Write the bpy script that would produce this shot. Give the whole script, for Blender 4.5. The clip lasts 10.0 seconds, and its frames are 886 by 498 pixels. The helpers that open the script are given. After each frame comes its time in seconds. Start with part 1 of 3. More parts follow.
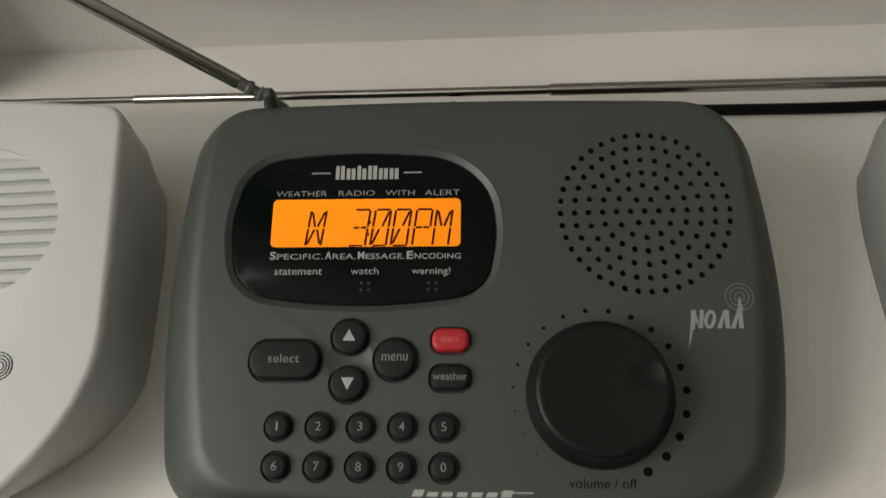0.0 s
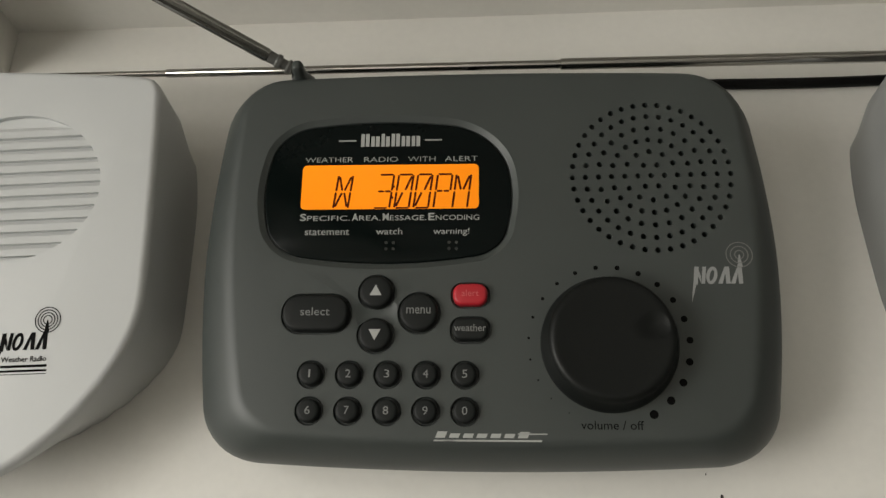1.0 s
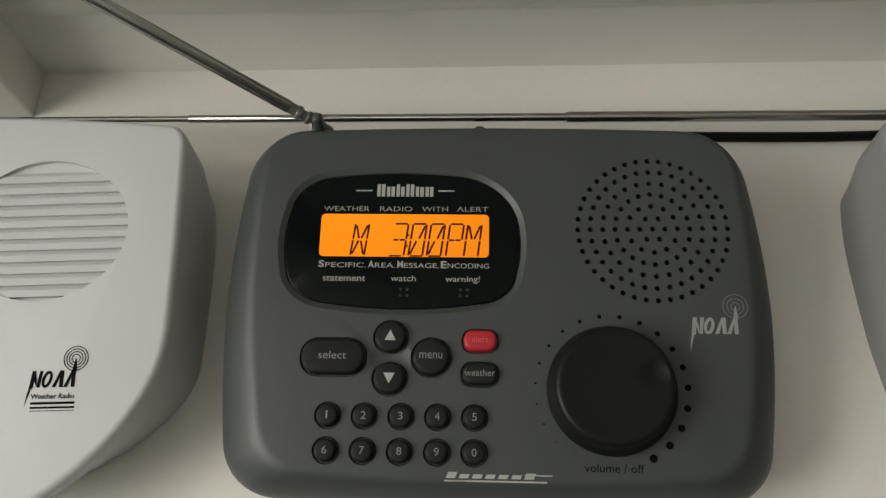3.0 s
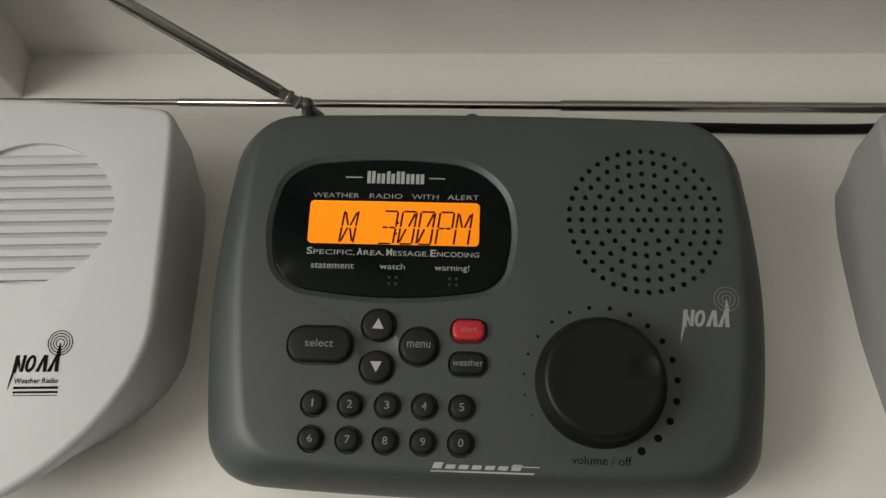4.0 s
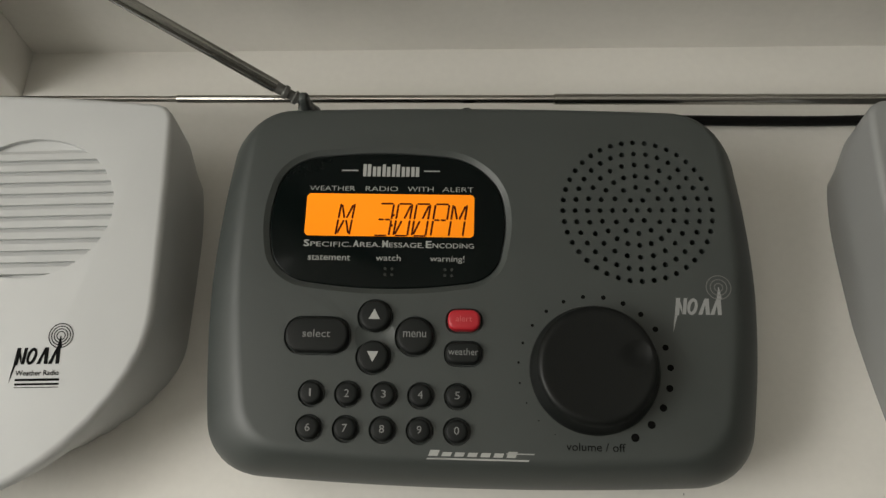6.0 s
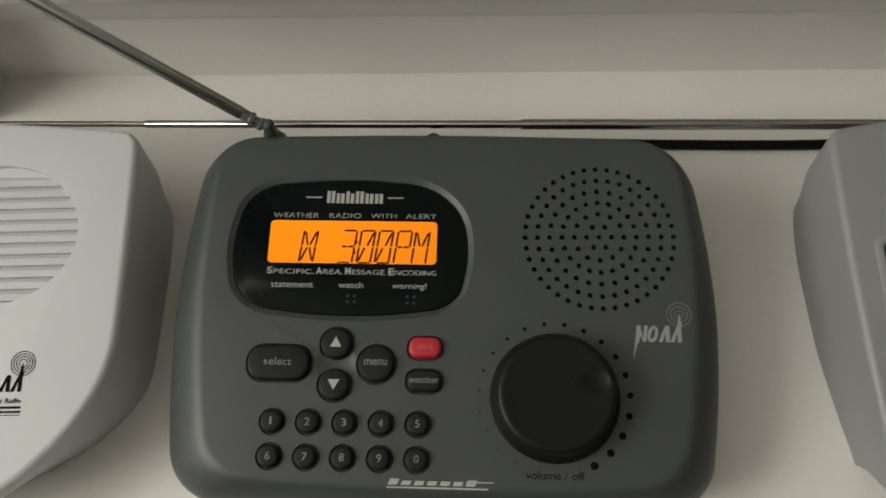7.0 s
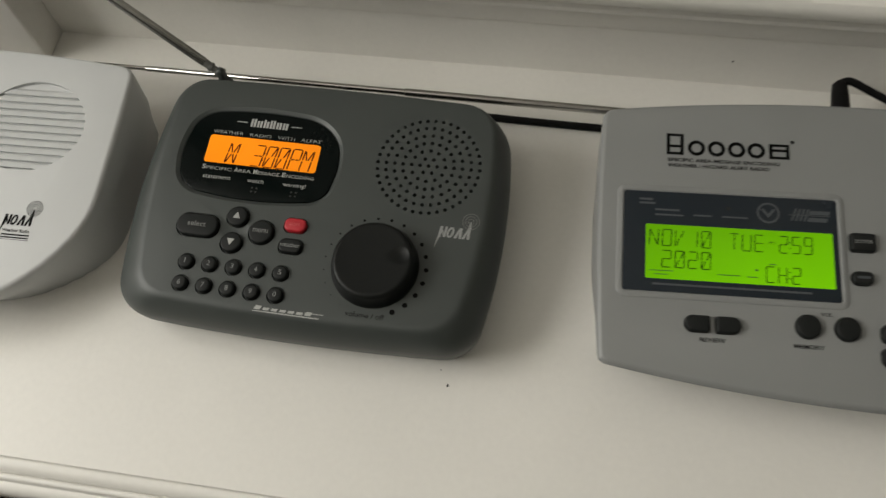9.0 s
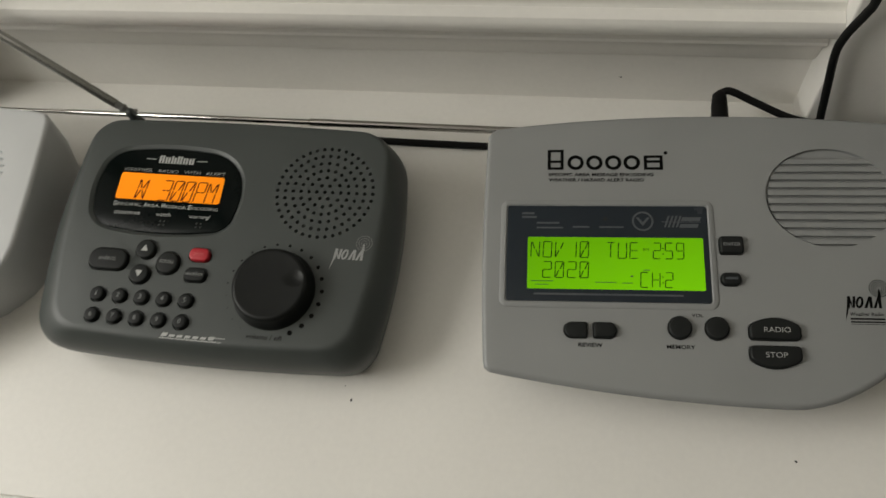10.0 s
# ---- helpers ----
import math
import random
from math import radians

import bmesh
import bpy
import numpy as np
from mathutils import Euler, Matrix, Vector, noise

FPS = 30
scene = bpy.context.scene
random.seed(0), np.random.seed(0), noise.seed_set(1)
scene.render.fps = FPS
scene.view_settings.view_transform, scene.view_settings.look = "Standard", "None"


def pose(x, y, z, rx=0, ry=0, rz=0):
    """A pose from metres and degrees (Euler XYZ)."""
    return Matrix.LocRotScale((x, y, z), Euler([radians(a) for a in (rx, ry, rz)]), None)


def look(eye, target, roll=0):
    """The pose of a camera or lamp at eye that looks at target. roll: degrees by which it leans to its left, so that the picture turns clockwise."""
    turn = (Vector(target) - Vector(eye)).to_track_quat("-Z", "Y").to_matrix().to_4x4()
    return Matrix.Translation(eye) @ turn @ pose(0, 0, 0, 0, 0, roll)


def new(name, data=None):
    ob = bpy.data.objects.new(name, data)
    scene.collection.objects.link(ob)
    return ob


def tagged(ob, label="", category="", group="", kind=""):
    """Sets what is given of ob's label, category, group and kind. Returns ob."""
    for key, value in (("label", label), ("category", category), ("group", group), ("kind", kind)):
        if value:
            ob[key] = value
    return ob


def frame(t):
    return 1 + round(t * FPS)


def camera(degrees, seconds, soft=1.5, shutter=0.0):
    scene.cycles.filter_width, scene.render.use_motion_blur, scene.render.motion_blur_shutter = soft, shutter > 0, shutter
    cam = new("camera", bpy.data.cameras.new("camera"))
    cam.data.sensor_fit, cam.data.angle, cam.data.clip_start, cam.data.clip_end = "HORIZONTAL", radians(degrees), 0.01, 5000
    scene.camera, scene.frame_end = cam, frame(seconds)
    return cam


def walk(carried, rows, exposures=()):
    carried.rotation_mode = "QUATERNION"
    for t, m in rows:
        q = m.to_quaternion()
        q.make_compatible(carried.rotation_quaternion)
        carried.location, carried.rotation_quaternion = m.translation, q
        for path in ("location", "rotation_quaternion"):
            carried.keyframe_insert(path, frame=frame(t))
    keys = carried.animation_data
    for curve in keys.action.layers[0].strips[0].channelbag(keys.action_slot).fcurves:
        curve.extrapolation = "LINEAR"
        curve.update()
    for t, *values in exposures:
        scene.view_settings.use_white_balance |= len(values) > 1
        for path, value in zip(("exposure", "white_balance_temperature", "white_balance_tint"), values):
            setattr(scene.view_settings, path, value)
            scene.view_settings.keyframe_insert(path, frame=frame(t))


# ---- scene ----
cam = camera(56.04, 10.0, soft=1.42, shutter=0.25)
# seconds, eye in metres, yaw, pitch, roll in degrees
ROWS = [
    (0, 0.0567, -0.1022, 0.2339, 0.09, -66.17, 3.23),
    (0.3, 0.0574, -0.1140, 0.2390, 0.35, -66.41, 3.21),
    (0.5, 0.0542, -0.1188, 0.2434, 0.19, -66.72, 3.05),
    (0.8, 0.0509, -0.1211, 0.2458, 0.27, -66.34, 3.32),
    (1, 0.0513, -0.1153, 0.2450, 0.06, -66.90, 3.07),
    (1.2, 0.0567, -0.1149, 0.2449, 0.14, -66.12, 3.43),
    (1.5, 0.0580, -0.1147, 0.2513, -0.10, -66.41, 2.94),
    (1.7, 0.0611, -0.1152, 0.2550, 0.05, -65.96, 3.12),
    (2, 0.0566, -0.1074, 0.2611, -0.06, -66.29, 2.87),
    (2.2, 0.0544, -0.1067, 0.2606, 0.29, -65.59, 3.20),
    (2.5, 0.0484, -0.1055, 0.2610, 0.15, -66.10, 2.57),
    (3, 0.0467, -0.1116, 0.2600, 0.66, -65.83, 2.31),
    (3.2, 0.0470, -0.1104, 0.2571, 0.83, -66.66, 1.71),
    (4.5, 0.0494, -0.1107, 0.2582, 1.34, -66.56, 2.00),
    (5, 0.0497, -0.1111, 0.2588, 1.36, -66.93, 2.12),
    (6.5, 0.0520, -0.1158, 0.2588, 0.79, -66.16, 2.04),
    (7, 0.0612, -0.1101, 0.2613, 0.84, -65.79, 1.99),
    (7.2, 0.0686, -0.1068, 0.2762, 1.19, -65.05, 1.72),
    (7.4, 0.0685, -0.1062, 0.2860, 1.23, -65.31, 1.42),
    (7.5, 0.0641, -0.1117, 0.2920, 1.25, -64.77, 1.05),
    (7.7, 0.0614, -0.1160, 0.3099, 1.79, -65.48, 1.03),
    (8, 0.0600, -0.1658, 0.3533, 2.74, -63.70, 0.59),
    (8.1, 0.0557, -0.1771, 0.3623, 2.90, -62.62, -0.27),
    (8.3, 0.0735, -0.1586, 0.3570, 3.00, -64.36, -0.06),
    (8.5, 0.0938, -0.1458, 0.3121, 3.56, -62.90, 0.14),
    (8.7, 0.1100, -0.1569, 0.3114, 5.07, -63.60, 0.94),
    (9, 0.1523, -0.1909, 0.3325, 8.81, -62.81, 3.75),
    (9.2, 0.1802, -0.2020, 0.3565, 9.78, -62.68, 4.95),
    (9.3, 0.1905, -0.2110, 0.3563, 10.38, -61.44, 5.46),
    (9.5, 0.2054, -0.2065, 0.3406, 11.08, -60.47, 7.00),
    (9.7, 0.2066, -0.2047, 0.3496, 9.68, -61.15, 6.77),
    (10, 0.2023, -0.1911, 0.3452, 6.56, -61.93, 5.56),
]
walk(cam, [(t, pose(x, y, z, 90 + pitch, roll, yaw)) for t, x, y, z, yaw, pitch, roll in ROWS])

# ---- light ----
world = bpy.data.worlds.new("sky")
world.use_nodes = True
scene.world = world
sky = world.node_tree.nodes.new("ShaderNodeTexSky")
sky.sky_type, sky.sun_disc = "NISHITA", False
sky.sun_elevation, sky.sun_rotation = radians(40), radians(250)
back = world.node_tree.nodes["Background"]
back.inputs["Strength"].default_value = 0.08
world.node_tree.links.new(sky.outputs["Color"], back.inputs["Color"])


def added_lamp(name, eye, target, wide, high, watts, colour):
    """An added area lamp that stands in for sky light from an unseen opening."""
    lamp = bpy.data.lights.new(name, "AREA")
    lamp.shape, lamp.size, lamp.size_y, lamp.energy, lamp.color = "RECTANGLE", wide, high, watts, colour
    new(name, lamp).matrix_world = look(eye, target)


# both lamps are added; no window is in view, place and watts are tuned
added_lamp("added_lamp_west", (-1.10, -0.42, 0.94), (0.2, -0.42, 0.94), 0.80, 0.78, 17.0, (0.985, 0.965, 0.885))
added_lamp("added_lamp_north", (-0.68, 0.066, 0.78), (-0.68, -1.0, 0.78), 0.60, 0.84, 8.0, (1.0, 0.972, 0.91))


# ---- materials ----
def material(name, colour, rough=0.5, metal=0.0, vary=0.06, grain=900.0, bump=0.15, blotch=25.0, specular=0.5, coat=0.0, depth=0.0002):
    m = bpy.data.materials.new(name)
    m.use_nodes = True
    nt = m.node_tree
    b = nt.nodes["Principled BSDF"]
    b.inputs["Roughness"].default_value, b.inputs["Metallic"].default_value = rough, metal
    b.inputs["Specular IOR Level"].default_value, b.inputs["Coat Weight"].default_value = specular, coat
    tc = nt.nodes.new("ShaderNodeTexCoord")
    fine, wide = nt.nodes.new("ShaderNodeTexNoise"), nt.nodes.new("ShaderNodeTexNoise")
    fine.inputs["Scale"].default_value, wide.inputs["Scale"].default_value = grain, blotch
    wide.inputs["Detail"].default_value = 5.0
    for n in (fine, wide):
        nt.links.new(tc.outputs["Object"], n.inputs["Vector"])
    add = nt.nodes.new("ShaderNodeMath")
    add.operation = "MULTIPLY_ADD"
    add.inputs[1].default_value = 0.4
    nt.links.new(fine.outputs["Fac"], add.inputs[0])
    nt.links.new(wide.outputs["Fac"], add.inputs[2])
    ramp = nt.nodes.new("ShaderNodeMapRange")
    ramp.inputs["From Min"].default_value, ramp.inputs["From Max"].default_value = 0.4, 1.0
    ramp.inputs["To Min"].default_value, ramp.inputs["To Max"].default_value = 1 - vary, 1 + vary
    nt.links.new(add.outputs[0], ramp.inputs["Value"])
    hsv = nt.nodes.new("ShaderNodeHueSaturation")
    hsv.inputs["Color"].default_value = (*colour, 1)
    nt.links.new(ramp.outputs["Result"], hsv.inputs["Value"])
    nt.links.new(hsv.outputs["Color"], b.inputs["Base Color"])
    rr = nt.nodes.new("ShaderNodeMapRange")
    rr.inputs["To Min"].default_value, rr.inputs["To Max"].default_value = max(rough - 0.08, 0.02), min(rough + 0.08, 1)
    nt.links.new(wide.outputs["Fac"], rr.inputs["Value"])
    nt.links.new(rr.outputs["Result"], b.inputs["Roughness"])
    if bump:
        bp = nt.nodes.new("ShaderNodeBump")
        bp.inputs["Strength"].default_value, bp.inputs["Distance"].default_value = bump, depth
        nt.links.new(fine.outputs["Fac"], bp.inputs["Height"])
        nt.links.new(bp.outputs["Normal"], b.inputs["Normal"])
    return m


def backlit(name, colour, strength, uneven=0.13, size=30, fall=(0.0, 0.0)):
    """A backlit liquid crystal: a glowing sheet, slightly uneven."""
    m = material(name, tuple(c * 0.4 for c in colour), 0.25, vary=0.03, bump=0, specular=0.15)
    nt = m.node_tree
    b = nt.nodes["Principled BSDF"]
    b.inputs["Emission Color"].default_value = (*colour, 1)
    n, r, tc = nt.nodes.new("ShaderNodeTexNoise"), nt.nodes.new("ShaderNodeMapRange"), nt.nodes.new("ShaderNodeTexCoord")
    n.inputs["Scale"].default_value = size
    r.inputs["To Min"].default_value, r.inputs["To Max"].default_value = strength * (1 - uneven), strength * (1 + uneven)
    nt.links.new(tc.outputs["Object"], n.inputs["Vector"])
    nt.links.new(n.outputs["Fac"], r.inputs["Value"])
    xyz, ax, ay = nt.nodes.new("ShaderNodeSeparateXYZ"), nt.nodes.new("ShaderNodeMath"), nt.nodes.new("ShaderNodeMath")
    nt.links.new(tc.outputs["Generated"], xyz.inputs[0])
    for node, axis, amount in ((ax, "X", fall[0]), (ay, "Y", fall[1])):
        node.operation = "MULTIPLY_ADD"
        node.inputs[1].default_value = amount * strength
        nt.links.new(xyz.outputs[axis], node.inputs[0])
    nt.links.new(r.outputs["Result"], ax.inputs[2])
    nt.links.new(ax.outputs[0], ay.inputs[2])
    nt.links.new(ay.outputs[0], b.inputs["Emission Strength"])
    return m


WHITE = material("white_gloss_paint", (0.78, 0.76, 0.715), 0.42, vary=0.05, grain=350, bump=0.12, blotch=9)
WALL = material("white_wall_paint", (0.76, 0.74, 0.70), 0.55, vary=0.04, grain=260, bump=0.2, blotch=7)
CHARCOAL = material("charcoal_plastic", (0.0478, 0.0548, 0.0520), 0.46, vary=0.06, grain=3500, bump=0.25, blotch=30, depth=0.00005)
BLACK = material("black_rubber", (0.0105, 0.0118, 0.0114), 0.52, vary=0.1, grain=2500, bump=0.1, blotch=60, depth=0.00004, specular=0.22)
KNOB = material("black_knob_plastic", (0.0058, 0.0068, 0.0064), 0.42, vary=0.1, grain=2500, bump=0.08, blotch=60, depth=0.00003, specular=0.22)
GLOSS = material("black_gloss_lens", (0.0025, 0.0045, 0.0042), 0.12, vary=0.1, bump=0, blotch=40, specular=0.12)
SILVER = material("pale_silver_plastic", (0.56, 0.57, 0.57), 0.42, vary=0.04, grain=3500, bump=0.12, blotch=25, depth=0.00004)
GREY = material("mid_grey_plastic", (0.24, 0.245, 0.242), 0.42, vary=0.04, grain=3500, bump=0.12, blotch=25, depth=0.00004)
PRINT = material("pale_print", (0.38, 0.385, 0.37), 0.5, vary=0.05, bump=0)
PRINT_KEY = material("dull_key_print", (0.20, 0.205, 0.20), 0.5, vary=0.1, bump=0)
PRINT_GREY = material("grey_print", (0.28, 0.285, 0.28), 0.5, vary=0.08, bump=0)
PRINT_RING = material("faded_grey_print", (0.15, 0.15, 0.145), 0.5, vary=0.1, bump=0)
PRINT_DIM = material("dim_grey_print", (0.065, 0.073, 0.08), 0.5, vary=0.1, bump=0)
INK = material("black_print", (0.0035, 0.0035, 0.0035), 0.6, vary=0.1, bump=0, specular=0.06)
RED = material("red_plastic", (0.42, 0.014, 0.024), 0.4, vary=0.05, grain=2500, bump=0.08, blotch=60, depth=0.00004)
PINK = material("faded_pink_print", (0.56, 0.12, 0.12), 0.5, vary=0.1, bump=0)
# chrome colours lowered, the second most, to stand in for dark surroundings mirrored
CHROME = material("chrome", (0.46, 0.45, 0.425), 0.11, metal=1.0, vary=0.1, grain=300, bump=0, blotch=40)
CHROME_IN_DARK = material("chrome_mirroring_dark", (0.36, 0.36, 0.34), 0.17, metal=1.0, vary=0.12, grain=300, bump=0, blotch=60)
DARK_METAL = material("grey_antenna_joint", (0.16, 0.16, 0.15), 0.35, metal=0.4, vary=0.1, bump=0)
CABLE = material("black_cable", (0.006, 0.006, 0.006), 0.55, vary=0.1, bump=0.1, specular=0.15)
SLATE = material("slate_blue_bezel", (0.016, 0.022, 0.029), 0.25, vary=0.08, bump=0, blotch=30, specular=0.3)
DARK_BEZEL = material("dark_grey_bezel", (0.05, 0.053, 0.05), 0.25, vary=0.08, bump=0, blotch=30)
AMBER = backlit("amber_backlight", (0.93, 0.25, 0.006), 0.9, 0.13, 30, (-0.16, 0.04))
GREEN = backlit("green_backlight", (0.175, 0.55, 0.0005), 0.56, 0.16, 22, (0.30, -0.36))
UNLIT = material("unlit_lcd", (0.42, 0.44, 0.26), 0.25, vary=0.05, bump=0)
SEG_AMBER = material("lcd_segment_brown", (0.075, 0.009, 0.002), 0.4, vary=0.1, bump=0, specular=0.1)
SEG_GREEN = material("lcd_segment_green", (0.006, 0.03, 0.002), 0.4, vary=0.1, bump=0, specular=0.1)
SEG_FAINT = material("lcd_faint_segment", (0.05, 0.16, 0.01), 0.4, vary=0.1, bump=0)
VOID = material("speaker_cloth", (0.006, 0.006, 0.006), 0.9, vary=0.1, bump=0)
BROWN = material("brown_varnished_wood", (0.085, 0.058, 0.036), 0.45, vary=0.35, grain=160, bump=0.1, blotch=14)
TAN = material("tan_cloth", (0.24, 0.20, 0.155), 0.85, vary=0.15, grain=900, bump=0.3, blotch=30)
# colour chosen for unseen walls, to set how much light they bounce
ROOM = material("bounce_cutting_wall", (0.21, 0.205, 0.188), 0.7, vary=0.06, grain=200, bump=0.2, blotch=5)
LED_OFF = material("unlit_indicator_lamp", (0.022, 0.024, 0.022), 0.3, vary=0.1, bump=0)
UMBER = material("dull_umber_board", (0.085, 0.075, 0.066), 0.6, vary=0.12, grain=300, bump=0.1, blotch=20)
DUST = material("dark_speck", (0.03, 0.027, 0.025), 0.8, vary=0.1, bump=0)


# ---- building kit ----
def part(name, bm, mat, parent=None, label="", smooth=35):
    me = bpy.data.meshes.new(name)
    bmesh.ops.recalc_face_normals(bm, faces=bm.faces)
    bm.to_mesh(me)
    bm.free()
    return mesh_part(name, me, mat, parent, label, smooth)


def mesh_part(name, me, mat, parent=None, label="", smooth=35):
    me.materials.clear()
    me.materials.append(mat)
    if smooth:
        me.shade_smooth()
        me.set_sharp_from_angle(angle=radians(smooth))
    ob = new(name, me)
    if parent:
        ob.parent = parent
    if label:
        ob["label"] = label
    return ob


def smooth_loop(corners, bulges, radii, n=120, w=0.62):
    """A closed outline: straight or bulging sides between corners, each corner rounded with its radius."""
    k = len(corners)
    mids = []
    for i in range(k):
        a, b = Vector(corners[i]), Vector(corners[(i + 1) % k])
        nrm = Vector((-(b - a).y, (b - a).x)).normalized()
        mids.append((a, b, nrm * bulges[i]))
    pts = []
    for i in range(k):
        a, b, s = mids[i]
        length = (b - a).length
        r0, r1 = min(radii[i] / length, 0.45), min(radii[(i + 1) % k] / length, 0.45)
        for j in range(25):
            t = r0 + (1 - r0 - r1) * j / 24
            pts.append(a.lerp(b, t) + s * 4 * t * (1 - t))
        p0, c = pts[-1], Vector(corners[(i + 1) % k])
        a2, b2, s2 = mids[(i + 1) % k]
        tt = min(radii[(i + 1) % k] / (b2 - a2).length, 0.45)
        p1 = a2.lerp(b2, tt) + s2 * 4 * tt * (1 - tt)
        c = c + (s * 4 * r1 * (1 - r1) + s2 * 4 * tt * (1 - tt)) * 0.8
        for j in range(1, 12):
            t = j / 12
            q = (p0 * (1 - t) ** 2 + c * (2 * w * t * (1 - t)) + p1 * t * t) / ((1 - t) ** 2 + 2 * w * t * (1 - t) + t * t)
            pts.append(q)
    # even steps along the loop
    d = [0.0]
    for i in range(len(pts)):
        d.append(d[-1] + (pts[(i + 1) % len(pts)] - pts[i]).length)
    out, j = [], 0
    for i in range(n):
        s = d[-1] * i / n
        while d[j + 1] < s:
            j += 1
        t = (s - d[j]) / max(d[j + 1] - d[j], 1e-9)
        out.append(pts[j].lerp(pts[(j + 1) % len(pts)], t))
    return out


def inset(loop, d):
    n, out = len(loop), []
    area = sum(loop[i].x * loop[(i + 1) % n].y - loop[(i + 1) % n].x * loop[i].y for i in range(n))
    sign = 1 if area > 0 else -1
    for i in range(n):
        t = (loop[(i + 1) % n] - loop[i - 1]).normalized()
        out.append(loop[i] + Vector((-t.y, t.x)) * d * sign)
    return out


def circle(x, y, r, n=32):
    return [Vector((x + r * math.cos(2 * math.pi * i / n), y + r * math.sin(2 * math.pi * i / n))) for i in range(n)]


def pill(x, y, hx, hy, r, n=48):
    r = min(r, hx * 0.98, hy * 0.98)
    out = []
    for (cx, cy), a0 in zip(((x + hx - r, y + hy - r), (x - hx + r, y + hy - r), (x - hx + r, y - hy + r), (x + hx - r, y - hy + r)), (0, 90, 180, 270)):
        for i in range(n // 4):
            a = radians(a0 + 90 * i / (n // 4 - 1))
            out.append(Vector((cx + r * math.cos(a), cy + r * math.sin(a))))
    return out


def loft(rings, m=Matrix(), bm=None, cap=True):
    """Skin rings of 3D points, each as many points, and close the ends."""
    bm = bm or bmesh.new()
    vs = [[bm.verts.new(m @ Vector(p)) for p in ring] for ring in rings]
    n = len(vs[0])
    for a, b in zip(vs, vs[1:]):
        for i in range(n):
            bm.faces.new((a[i], a[(i + 1) % n], b[(i + 1) % n], b[i]))
    if cap:
        bm.faces.new(vs[0][::-1])
        bm.faces.new(vs[-1])
    return bm


def lift(loop, w):
    return [(p.x, p.y, w) for p in loop]


def plate(loop, w0, w1, m=Matrix(), edge=0.0, bm=None):
    """A flat shape from w0 to w1, with a rounded upper edge."""
    rings = [lift(loop, w0)]
    if edge:
        for i in range(5):
            a = radians(90 * i / 4)
            rings.append(lift(inset(loop, edge * (1 - math.cos(a))), w1 - edge + edge * math.sin(a)))
    else:
        rings.append(lift(loop, w1))
    return loft(rings, m, bm)


def box(x0, y0, z0, x1, y1, z1, m=Matrix(), bm=None, bevel=0.0):
    own = bmesh.new()
    bmesh.ops.create_cube(own, size=1)
    bmesh.ops.transform(own, matrix=Matrix.Translation(((x0 + x1) / 2, (y0 + y1) / 2, (z0 + z1) / 2)) @ Matrix.Diagonal((x1 - x0, y1 - y0, z1 - z0, 1)), verts=own.verts)
    if bevel:
        bmesh.ops.bevel(own, geom=own.edges[:], offset=bevel, segments=3, profile=0.5, affect="EDGES")
    bmesh.ops.transform(own, matrix=m, verts=own.verts)
    if bm is None:
        return own
    me = bpy.data.meshes.new("tmp")
    own.to_mesh(me)
    own.free()
    bm.from_mesh(me)
    bpy.data.meshes.remove(me)
    return bm


def tube(points, radii, n=14, m=Matrix()):
    """A round rod or cable through the points."""
    pts = [Vector(p) for p in points]
    rings, side = [], None
    for i, p in enumerate(pts):
        d = (pts[min(i + 1, len(pts) - 1)] - pts[max(i - 1, 0)]).normalized()
        ref = Vector((0, 0, 1)) if abs(d.z) < 0.9 else Vector((0, 1, 0))
        side = d.cross(ref).normalized() if side is None else (side - d * side.dot(d)).normalized()
        up = d.cross(side)
        r = radii[i] if isinstance(radii, (list, tuple)) else radii
        rings.append([p + (side * math.cos(2 * math.pi * k / n) + up * math.sin(2 * math.pi * k / n)) * r for k in range(n)])
    return loft(rings, m)


def curve_points(ctrl, steps=10):
    """Points of a smooth curve through the control points."""
    c = [Vector(p) for p in ctrl]
    c = [c[0] * 2 - c[1], *c, c[-1] * 2 - c[-2]]
    out = []
    for i in range(1, len(c) - 2):
        for j in range(steps):
            t = j / steps
            a, b, d, e = c[i - 1], c[i], c[i + 1], c[i + 2]
            out.append(0.5 * (2 * b + (d - a) * t + (2 * a - 5 * b + 4 * d - e) * t * t + (3 * b - a - 3 * d + e) * t ** 3))
    out.append(c[-2])
    return out


def carve(bm, cutters):
    """The body less the cutters, as a mesh."""
    me, ce = bpy.data.meshes.new("body"), bpy.data.meshes.new("cutter")
    for b, e in ((bm, me), (cutters, ce)):
        bmesh.ops.recalc_face_normals(b, faces=b.faces)
        b.to_mesh(e)
        b.free()
    ob, co = new("body", me), new("cutter", ce)
    mod = ob.modifiers.new("carve", "BOOLEAN")
    mod.operation, mod.object, mod.solver = "DIFFERENCE", co, "EXACT"
    bpy.context.view_layer.update()
    done = bpy.data.meshes.new_from_object(ob.evaluated_get(bpy.context.evaluated_depsgraph_get()))
    bpy.data.objects.remove(ob)
    bpy.data.objects.remove(co)
    return done


